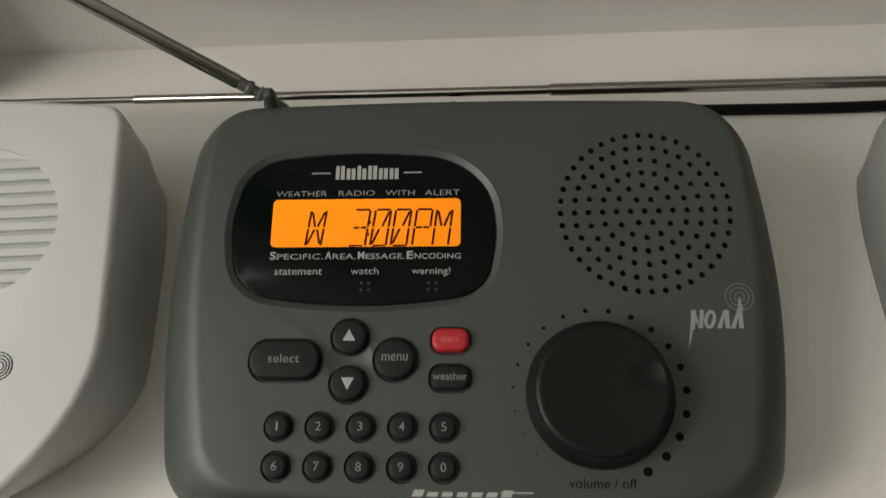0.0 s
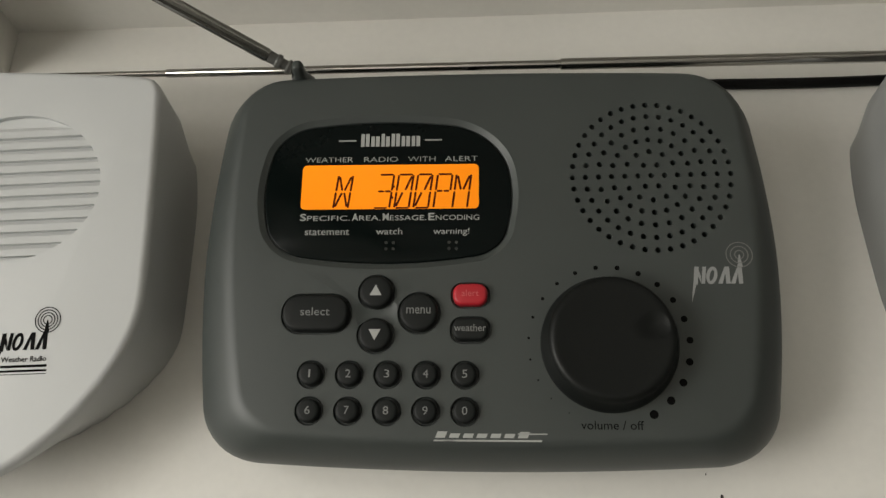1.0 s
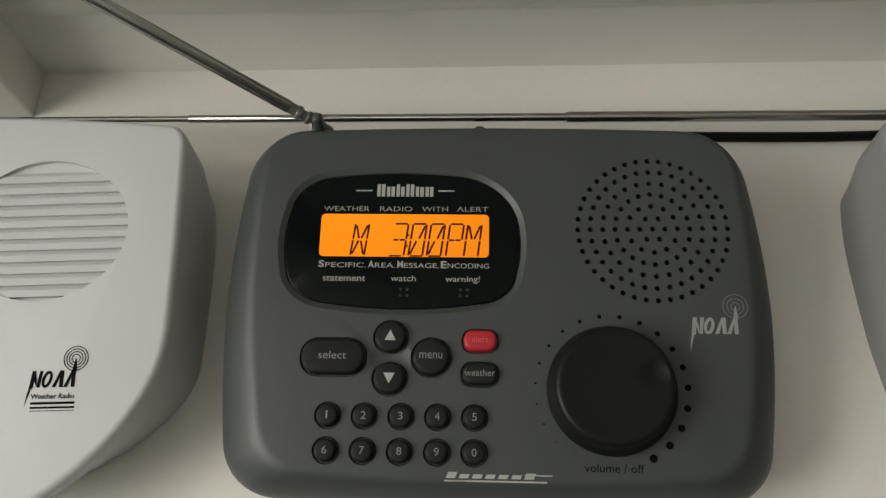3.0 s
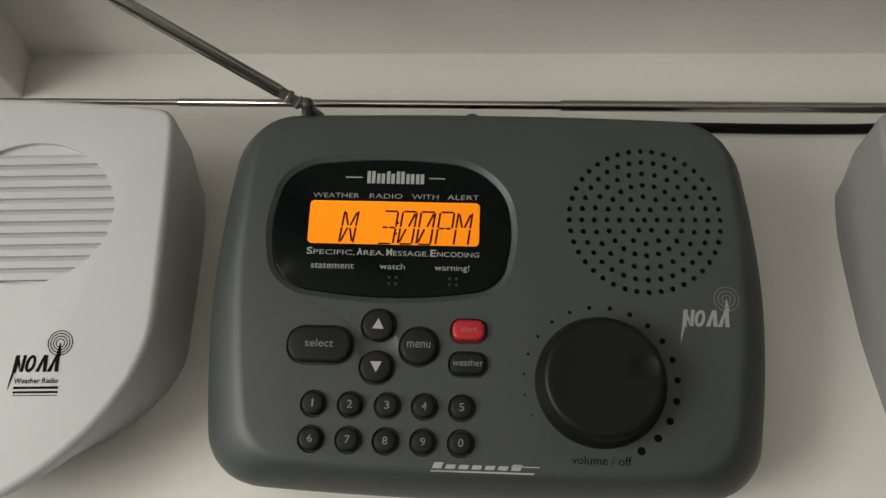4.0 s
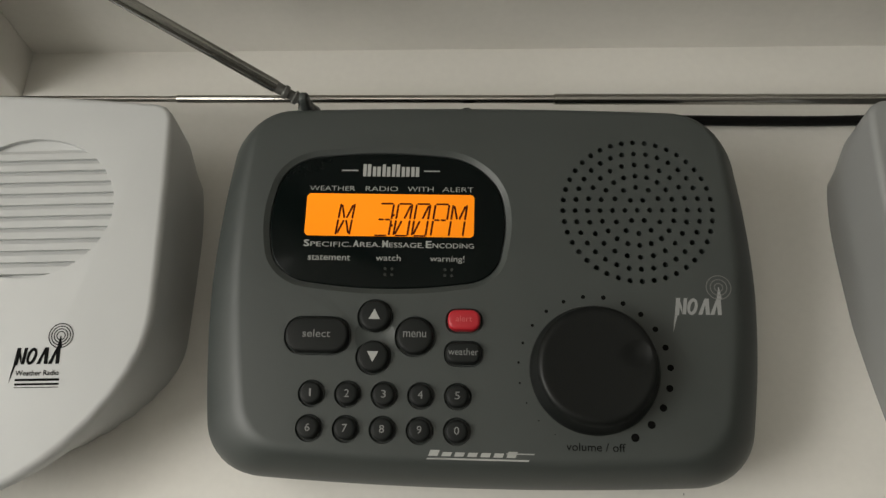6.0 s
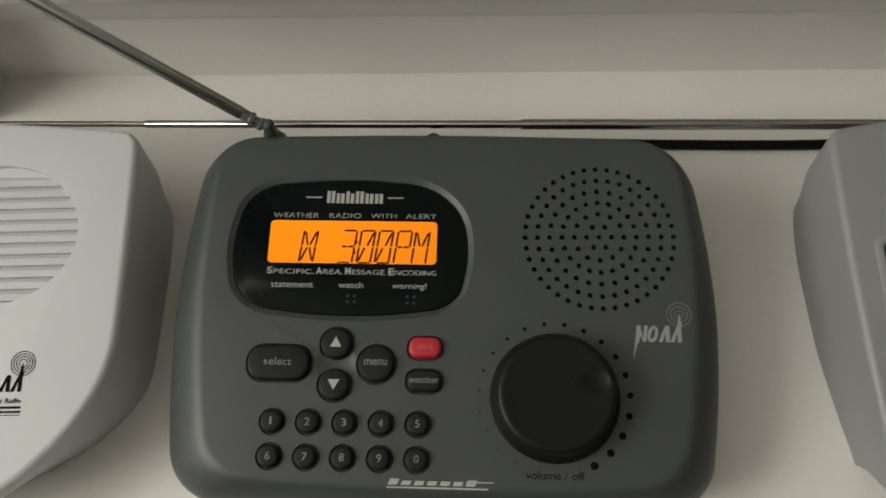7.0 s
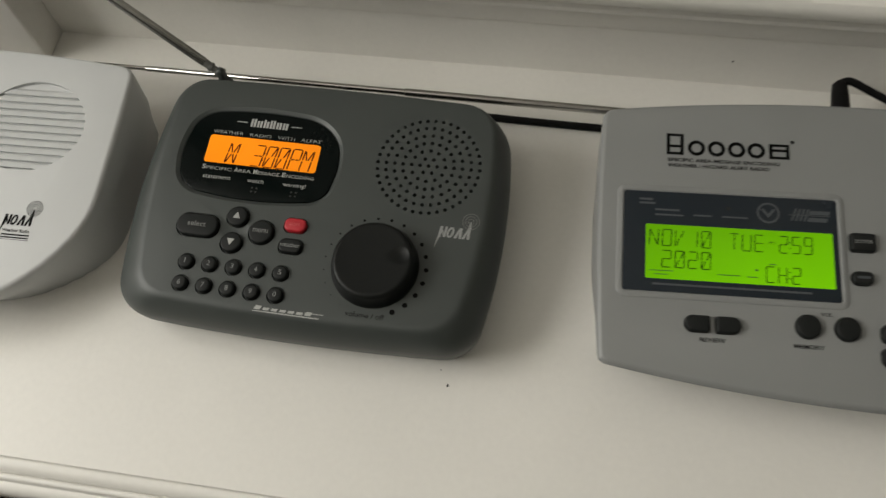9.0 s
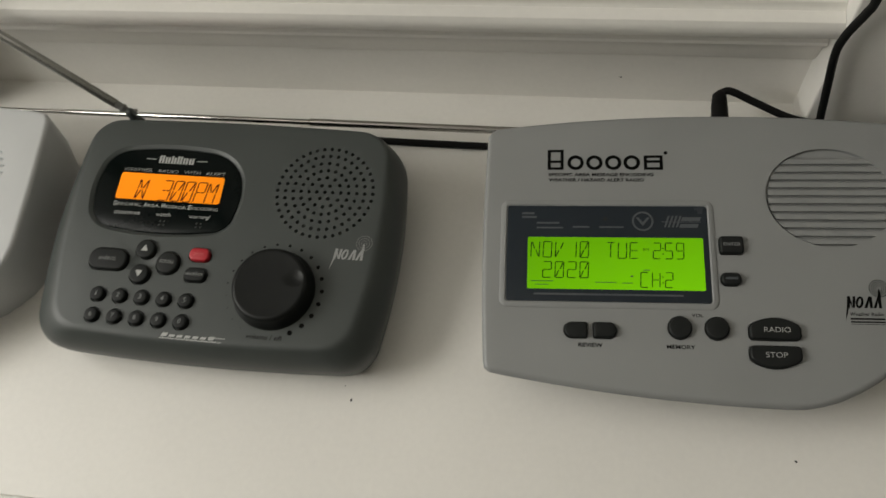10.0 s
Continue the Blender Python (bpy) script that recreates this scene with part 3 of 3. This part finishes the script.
    # antenna bracket and telescopic antenna
    prof = [(4.2, 3.4, 27.0), (3.8, 3.0, 36.0), (2.8, 2.6, 38.0), (1.9, 2.2, 39.6), (1.65, 2.0, 41.5), (1.6, 1.9, 44.2), (1.4, 1.7, 45.2), (0.9, 1.2, 45.8), (0.3, 0.4, 46.0)]
    part("antenna_bracket", loft([lift(pill(0, 0, a * MM, b * MM, 0.8 * min(a, b) * MM, 32), z * MM) for a, b, z in prof], Matrix.Translation((-2.9 * MM, 29.6 * MM, -0.6 * MM))), CHARCOAL, root)
    p, d = Vector((-5.3 * MM, 33.2 * MM, 37.0 * MM)), Vector((-0.817, 0.232, 0.529)).normalized()
    ant = part("antenna", tube([p - d * 0.0015, p + d * 0.0012, p + d * 0.0014, p + d * 0.0026, p + d * 0.0030, p + d * 0.0048, p + d * 0.0050, p + d * 0.0062, p + d * 0.0066, p + d * 0.009], [0.0012, 0.0013, 0.0021, 0.0023, 0.0016, 0.0016, 0.0022, 0.0022, 0.0018, 0.0019], 20), DARK_METAL, root, "dark jointed antenna foot")
    part("pivot", tube([p + Vector((0.0002, -0.0026, 0.0)), p + Vector((0.0002, 0.0026, 0.0))], 0.0011), CHROME_IN_DARK, ant)
    part("section", tube([p + d * 0.0085, p + d * 0.0095, p + d * 0.099, p + d * 0.100], [0.0017, 0.0021, 0.0021, 0.0015], 20), CHROME_IN_DARK, ant, "chrome telescopic section, its dark reflections put into the colour")
    part("section", tube([p + d * 0.099, p + d * 0.190, p + d * 0.1905], [0.0016, 0.0016, 0.0012], 20), CHROME_IN_DARK, ant, "chrome telescopic section, its dark reflections put into the colour")
    part("section", tube([p + d * 0.19, p + d * 0.28], [0.0012, 0.0012], 20), CHROME_IN_DARK, ant, "chrome telescopic section, its dark reflections put into the colour")
    part("power_plug", tube([(47 * MM, 25 * MM, 25 * MM), (47 * MM, 34.5 * MM, 25 * MM), (47 * MM, 37.5 * MM, 22 * MM), (47 * MM, 40.5 * MM, 15 * MM)], [0.0042, 0.0042, 0.003, 0.0018]), CABLE, root, "black power plug")
    root.matrix_world = pose(0, 0, 0, 0, 0, -0.92)
    return root


charcoal_radio()


# ---- the two silver radios ----
def silver_radio(plastic, bezel_mat, lit, label):
    root = tagged(new("weather_radio"), label, "radio")
    slope = 7.4
    F = surface(0.0363, slope)
    height = lambda p: 0.0363 + p.y * math.tan(radians(slope))
    outer = smooth_loop(mm([(-18.6, 51.5), (163.8, 51.8), (160.2, -66.4), (-17.8, -56)]), [6 * MM, 1.2 * MM, 5.5 * MM, 1.5 * MM], [4 * MM, 5 * MM, 60 * MM, 2.6 * MM], 200, 0.5)
    top = inset(outer, 0.0022)
    # the case draws in towards its foot, most at the front
    slim = inset(outer, 0.0075)
    rings = []
    for f, z in ((1.0, 0.0), (0.95, 0.002), (0.74, 0.009), (0.40, 0.016), (0.12, 0.022)):
        ring = []
        for o, t in zip(outer, slim):
            front = max((t - o).normalized().y, 0.0) ** 2
            k = 0.25 + 0.75 * front
            if o.x < 0.06:
                front = min(max((-0.006 - o.y) / 0.044, 0.0), 1.0)
                k = 0.25 + 0.45 * front
            d = (t - o) * (0.55 * k * f)
            # both back corners round off towards the foot
            for cx, way in ((-0.0186, 1), (0.1632, -1)):
                near = max(0.0, 1 - math.hypot(o.x - cx, o.y - 0.0515) / 0.032) ** 2
                d += Vector((way, -1)) * (0.0028 * near * f)
            ring.append((o.x + d.x, o.y + d.y + 0.012 * front * f, z))
        rings.append(ring)
    for i in range(7):
        a = radians(90 * i / 6)
        rings.append([(b.x + (t.x - b.x) * (1 - math.cos(a)), b.y + (t.y - b.y) * (1 - math.cos(a)), height(b.lerp(t, 1 - math.cos(a))) - 0.0022 + 0.0022 * math.sin(a)) for b, t in zip(outer, top)])
    case = loft(rings)
    bezel = pill(31.9 * MM, -6.5 * MM, 41.2 * MM, 21.1 * MM, 1.2 * MM)
    dome = lambda x0, x1, y0, y1, b0, b1: smooth_loop(mm([(x0, y1), (x1, y1), (x1, y0), (x0, y0)]), [b1 * MM, 0, b0 * MM, 0], [1.4 * MM] * 4, 60)
    keys = [("enter_button", pill(81.9 * MM, -2.8 * MM, 4.7 * MM, 3.7 * MM, 1.2 * MM)), ("program_button", pill(80.9 * MM, -17.4 * MM, 3.9 * MM, 2.6 * MM, 2.2 * MM)),
            ("review_button", smooth_loop(mm([(14.4, -36.4), (23.6, -36.4), (23.6, -42.8), (14.4, -42.8)]), [0] * 4, [3 * MM, 0.8 * MM, 0.8 * MM, 3 * MM], 48)),
            ("review_button", smooth_loop(mm([(26.0, -36.4), (35.2, -36.4), (35.2, -42.8), (26.0, -42.8)]), [0] * 4, [0.8 * MM, 3 * MM, 3 * MM, 0.8 * MM], 48)),
            ("memory_button", circle(59.9 * MM, -37.9 * MM, 4.6 * MM)), ("volume_button", circle(74.2 * MM, -37.9 * MM, 4.6 * MM)),
            ("radio_button", dome(86.2, 105.7, -42.0, -36.6, 0.2, 3.4)), ("stop_button", dome(85.8, 105.3, -50.0, -44.7, 3.4, 0.2))]
    gx, gy, rx, ry = 123.2, 19.2, 25.0, 22.2
    oval = lambda k: [Vector(((gx - 0.5 + (rx + 0.5 - k) * math.cos(math.pi * i / 36)) * MM, (gy + (ry - k) * math.sin(math.pi * i / 36)) * MM)) for i in range(72)]
    cut = bmesh.new()
    loft([lift(bezel, -0.0012), lift(bezel, 0.004)], F, cut)
    loft([lift(oval(0), -0.0019), lift(oval(0), 0.004)], F, cut)
    for _, loop in keys:
        loft([lift(inset(loop, -0.0002), -0.0010), lift(inset(loop, -0.00035), 0.00001), lift(inset(loop, -0.00035), 0.004)], F, cut)
    mesh_part("case", carve(case, cut), plastic, root, "", 30)
    grille = part("speaker_grille", plate(oval(0.03), -0.004, -0.0017, F), plastic, root)
    for i in range(12):
        y0 = gy - ry + 1.4 + 3.6 * i
        y1 = y0 + 3.6
        far = max(abs(y0 - gy), abs(y1 - gy))
        if y1 > gy + ry - 0.2 or far >= ry - 0.1:
            continue
        h0, h2, h1 = (rx * math.sqrt(1 - ((v - gy) / ry) ** 2) - 0.02 for v in (y0, y0 + 2.2, y1))
        sec = ((y0, 0.0, h0), (y0 + 2.1, -0.28, h2), (y1, -1.5, h1), (y1, -1.75, h1), (y0, -1.75, h0))
        bm = loft([[((gx - h) * MM, y * MM, w * MM) for y, w, h in sec], [((gx + h) * MM, y * MM, w * MM) for y, w, h in sec]], F)
        part("slat", bm, plastic, grille, "", 30)
    display = part("display_bezel", plate(bezel, -0.0016, 0.0003, F, 0.0002), bezel_mat, root, "dark glossy display bezel")
    part("display_frame", ring_frame(pill(31.9 * MM, -6.5 * MM, 41.3 * MM, 21.2 * MM, 1.2 * MM), 0.0028, -0.0004, 0.0005, F), plastic, root)
    W = 0.0003
    screen = part("screen", plate(pill(35.1 * MM, -11.05 * MM, 35.75 * MM, 11.35 * MM, 0.6 * MM), W - 0.0004, W + 0.00012, F), GREEN if lit else UNLIT, root, "green backlit liquid crystal" if lit else "pale unlit liquid crystal")
    if lit:
        for text, x, y, pitch, wide, high in (("NOV1Z", 0.7, -8.7, 5.05, 3.4, 6.9), ("TUE", 31.7, -8.9, 4.75, 3.3, 6.9), ("2", 50.6, -8.9, 4, 2.9, 6.9), ("59", 55.4, -8.9, 4.5, 2.9, 6.9), ("2Z2Z", 5.6, -17.6, 5.05, 3.4, 6.9),
                                              ("CH", 45.2, -21.3, 4.6, 3.0, 6.4), ("2", 55.0, -21.3, 4, 2.9, 6.4)):
            for i, ch in enumerate(text):
                character(ch, (x + pitch * i) * MM, y * MM, wide * MM, high * MM, 0.42 * MM, F, SEG_GREEN, screen, W + 0.0002, 0.04)
        for x, y in ((53.9, -8.9), (53.4, -21.3)):
            character(":", x * MM, y * MM, 2 * MM, 6.6 * MM, 0.6 * MM, F, SEG_GREEN, screen, W + 0.0002, 0)
        lettering("PM", 47.8 * MM, -5.0 * MM, 2.2 * MM, 1.1 * MM, F, SEG_GREEN, screen, W + 0.00012)
        bars([tuple(v * MM for v in b) for b in ((0.9, -19.3, 10, -18.9), (2.5, -20.8, 8, -20.4), (27, -19.6, 35.5, -19.2), (38, -19.8, 42, -19.4), (46.5, -14.2, 49, -13.7), (41.2, -17.0, 42.4, -16.3))], F, SEG_FAINT, screen, "indicator", W + 0.0001)
    ink = PRINT_DIM
    bars([tuple(v * MM for v in b) for b in ((-3.2, 10.6, 2, 11.5), (-3.2, 8.9, 3, 9.8), (3, 6.3, 12.5, 7.1), (3, 4.2, 14, 4.9), (18, 4.6, 25, 5.3), (29, 4.6, 39, 5.3), (2, -25.0, 62, -24.2))], F, ink, display, "caption", W)
    bars([tuple(v * MM for v in b) for b in ((55.4, 5, 56.2, 10.2), (57, 5, 57.8, 10.2), (58.6, 5, 59.4, 10.2), (60.2, 5, 61, 10.2), (62.4, 7.9, 70, 9.6), (61.6, 4.9, 69, 6.6), (54.5, 7.3, 70.5, 7.6))], F, PRINT_DIM, display, "emblem", W, "dim striped emblem", 0.35)
    printed_ring(46.9 * MM, 7.7 * MM, 4.4 * MM, 4.4 * MM, 0.8 * MM, F, PRINT_DIM, display, "emblem", W, "dim round emblem")
    chevron = bmesh.new()
    chevron.faces.new([chevron.verts.new(F @ Vector((x * MM, y * MM, W + 0.0001))) for x, y in ((43.9, 9.4), (45.2, 9.4), (46.9, 7.3), (48.6, 9.4), (49.9, 9.4), (46.9, 5.6))])
    part("emblem", chevron, PRINT_DIM, display, "dim chevron emblem", 0)
    part("sensor", plate(circle(31.6 * MM, 8.6 * MM, 0.9 * MM, 16), W, W + 0.00008, F), VOID, display)
    # maker's mark as plain shapes: a tall open block, four rings and a low open block
    for x0, x1, y1 in ((7.4, 14.3, 41.2), (48.3, 56.3, 38.4)):
        bars([tuple(v * MM for v in b) for b in ((x0, 31.6, x0 + 1.4, y1), (x1 - 1.4, 31.6, x1, y1), (x0 + 1.4, 31.6, x1 - 1.4, 32.8), (x0 + 1.4, y1 - 1.2, x1 - 1.4, y1), (x0 + 1.4, 34.9, x1 - 1.4, 36.1))], F, INK, root, "emblem", 0, "black maker's mark")
    for cx in (19.4, 27.4, 35.4, 43.2):
        printed_ring(cx * MM, 35.0 * MM, 3.5 * MM, 3.5 * MM, 1.5 * MM, F, INK, root, "emblem", 0, "black maker's mark")
    part("emblem_dot", plate(circle(57.6 * MM, 39.6 * MM, 0.8 * MM, 16), -0.0001, 0.0001, F), INK, root)
    lettering("SPECIFIC AREA MESSAGE ENCODING", 30 * MM, 29.3 * MM, 44.3 * MM, 1.6 * MM, F, INK, root, bold=0.03)
    lettering("WEATHER / HAZARD ALERT RADIO", 28 * MM, 26.8 * MM, 40.2 * MM, 1.6 * MM, F, INK, root, bold=0.03)
    for word, x, y, wide, high in (("REVIEW", 24.8, -45.6, 9.6, 1.7), ("VOL", 67.0, -32.6, 4.6, 1.5), ("MEMORY", 60.0, -45.6, 11, 1.7)):
        lettering(word, x * MM, y * MM, wide * MM, high * MM, F, INK, root, bold=0.018)
    for name, loop in keys:
        b = button(name, loop, F, BLACK, root, 0.0021, "", 0.0009)
        cx, cy = sum(p.x for p in loop) / len(loop), sum(p.y for p in loop) / len(loop)
        if name == "enter_button":
            lettering("ENTER", cx, cy, 6.6 * MM, 1.3 * MM, F, PRINT_GREY, b, 0.0021)
        elif name == "program_button":
            bars([(cx - 2.4 * MM, cy - 0.5 * MM, cx + 2.4 * MM, cy + 0.5 * MM)], F, PRINT_DIM, b, "caption", 0.0021)
        elif name == "radio_button":
            lettering("RADIO", cx + 0.6 * MM, cy, 10 * MM, 2.1 * MM, F, PRINT, b, 0.0021)
        elif name == "stop_button":
            lettering("STOP", cx, cy, 8.2 * MM, 2.1 * MM, F, PRINT, b, 0.0021)
    tower_mark(124 * MM, -28.6 * MM, 14 * MM, F, INK, root, 0, "emblem", "black radio-tower emblem")
    lettering("Weather Radio", 131.2 * MM, -30.8 * MM, 12.6 * MM, 1.5 * MM, F, INK, root, bold=0.015)
    bars([tuple(v * MM for v in b) for b in ((125, -33.1, 137.8, -32.4), (125, -34.3, 137.8, -33.7), (125, -35.0, 137.8, -34.8))], F, INK, root, "emblem_bar")
    return root


pale = silver_radio(SILVER, DARK_BEZEL, False, "pale silver weather radio with unlit display, standing on the ledge")
pale.matrix_world = pose(-0.2058, -0.0271, 0, 0, 0, 1.4)
grey = silver_radio(GREY, SLATE, True, "mid-grey weather radio with lit green display, standing on the ledge")
grey.matrix_world = pose(0.1894, -0.0225, 0, 0, 0, 2.95)

# the grey radio's antenna lies folded down along the back of the ledge
inv = grey.matrix_world.inverted()
R0, R1 = Vector((0.2000, 0.0437, 0.0200)), Vector((-0.1500, 0.0464, 0.0203))
rod = lambda k: R0.lerp(R1, (0.2000 - k) / 0.350)
aerial = part("antenna", tube([rod(0.2), rod(0.198), rod(0.0772), rod(0.0767)], [0.0012, 0.00185, 0.00185, 0.0014], 20, inv), CHROME, grey, "chrome telescopic antenna folded flat")
part("section", tube([rod(0.078), rod(-0.052), rod(-0.0525)], [0.0014, 0.0014, 0.0011], 20, inv), CHROME, aerial)
part("section", tube([rod(-0.052), rod(-0.1270), rod(-0.1275)], [0.00105, 0.00105, 0.0016], 20, inv), CHROME, aerial)
part("antenna_bracket", box(0.1925, 0.024, 0.0140, 0.1985, 0.0440, 0.0205, inv, bevel=0.001), GREY, grey)
plug = part("power_plug", tube([(0.2722, 0.030, 0.022), (0.2722, 0.046, 0.022), (0.2724, 0.060, 0.022), (0.2727, 0.0668, 0.0216), (0.2735, 0.0692, 0.0212)], [0.0042, 0.0042, 0.0038, 0.0033, 0.002], 16, inv), CABLE, grey, "black power plug")


# ---- cables and small marks ----
def cable(name, ctrl, r, label):
    return tagged(part(name, tube(curve_points(ctrl), r, 12), CABLE), label, "cable")


cable("power_cable", [(0.0464, 0.0396, 0.0152), (0.050, 0.0440, 0.009), (0.062, 0.0480, 0.003), (0.090, 0.0484, 0.0019), (0.130, 0.0474, 0.0019), (0.180, 0.0470, 0.0019), (0.240, 0.0490, 0.0019), (0.300, 0.0475, 0.0019)], 0.0018, "black cable lying along the back of the ledge")
cable("power_cable", [(0.2735, 0.0692, 0.0212), (0.2778, 0.0692, 0.0226), (0.2885, 0.0655, 0.0200), (0.3030, 0.0595, 0.0176), (0.3130, 0.0568, 0.0170), (0.3170, 0.0563, 0.0190), (0.3160, 0.0563, 0.0280), (0.3136, 0.0563, 0.0440), (0.3105, 0.0563, 0.0655),
                      (0.3115, 0.0563, 0.0765), (0.3150, 0.0563, 0.0880), (0.3165, 0.0565, 0.0960), (0.3175, 0.0570, 0.1300), (0.3180, 0.0575, 0.4000)], 0.0018, "black power cable climbing the corner of the pier")
cable("power_cable", [(0.330, 0.0445, 0.0015), (0.338, 0.0520, 0.0050), (0.346, 0.0560, 0.0140), (0.362, 0.0570, 0.0200), (0.420, 0.0570, 0.0300), (0.560, 0.0560, 0.0020)], 0.0016, "black cable leaning against the pier")

speck_bm = bmesh.new()
for x, y, z, r in ((0.1162, -0.0878, 0.0, 0.0007), (0.3002, -0.0979, 0.0, 0.0006), (0.1125, -0.0815, 0.0, 0.0003), (0.0300, -0.1515, -0.0068, 0.0006), (0.2272, 0.0806, 0.017, 0.0005), (-0.060, 0.0694, 0.0759, 0.0005), (-0.050, 0.0695, 0.0760, 0.0004), (-0.038, 0.0694, 0.0759, 0.0005), (0.016, 0.0695, 0.0760, 0.0006), (0.129, 0.0695, 0.0760, 0.0006), (0.150, 0.0694, 0.0759, 0.0005)):
    bmesh.ops.create_icosphere(speck_bm, subdivisions=1, radius=r, matrix=Matrix.Translation((x, y, z)) @ Matrix.Rotation(x * 40, 4, "Z") @ Matrix.Diagonal((1.3, 0.7, 0.35, 1)))
tagged(part("dust_specks", speck_bm, DUST), "tiny dark specks of dirt on the white ledge", "dust", kind="stuff")

# ---- below the ledge ----
def low_table():
    root = tagged(new("low_table"), "low dark brown wooden table standing below the ledge", "table")
    part("tabletop", box(-0.75, -0.55, -0.375, 0.15, 0.02, -0.35, bevel=0.003), BROWN, root)
    for x in (-0.70, 0.10):
        for y in (-0.50, -0.03):
            part("leg", box(x - 0.025, y - 0.025, -0.78, x + 0.025, y + 0.025, -0.374, bevel=0.003), BROWN, root)


low_table()
runner = [(-0.2700, -0.1020), (-0.1500, -0.1020), (-0.0200, -0.1450), (-0.1350, -0.1470)]
tagged(part("cloth", plate([Vector(p) for p in runner[::-1]], -0.35, -0.348, Matrix(), 0.0005), TAN), "tan folded cloth lying on the low table", "cloth")


def grey_box():
    root = tagged(new("switch_box"), "dark grey box with pale pegs on the low table", "box")
    part("body", box(-0.40, -0.17, -0.35, -0.272, -0.119, -0.335, bevel=0.003), DARK_BEZEL, root)
    for i in range(10):
        part("peg", box(-0.318 + 0.0046 * i, -0.1345, -0.3352, -0.3155 + 0.0046 * i, -0.1300, -0.3315, bevel=0.0004), PRINT, root)


grey_box()
tagged(part("tray", box(-0.145, -0.13, -0.35, 0.05, -0.02, -0.344, bevel=0.002), UMBER), "dull umber flat tray on the low table", "tray")

# an assumed window frame, out of view, added round the west lamp's opening
def added_window():
    root = tagged(new("added_window_1"), "unseen white window frame, added around the west lamp", "window", kind="structure")
    for y0, z0, y1, z1 in ((-0.87, 0.52, -0.83, 1.36), (-0.01, 0.52, 0.03, 1.36), (-0.83, 0.52, -0.01, 0.56), (-0.83, 1.32, -0.01, 1.36)):
        part("added_window_frame", box(-1.20, y0, z0, -1.15, y1, z1, bevel=0.002), WHITE, root)


added_window()
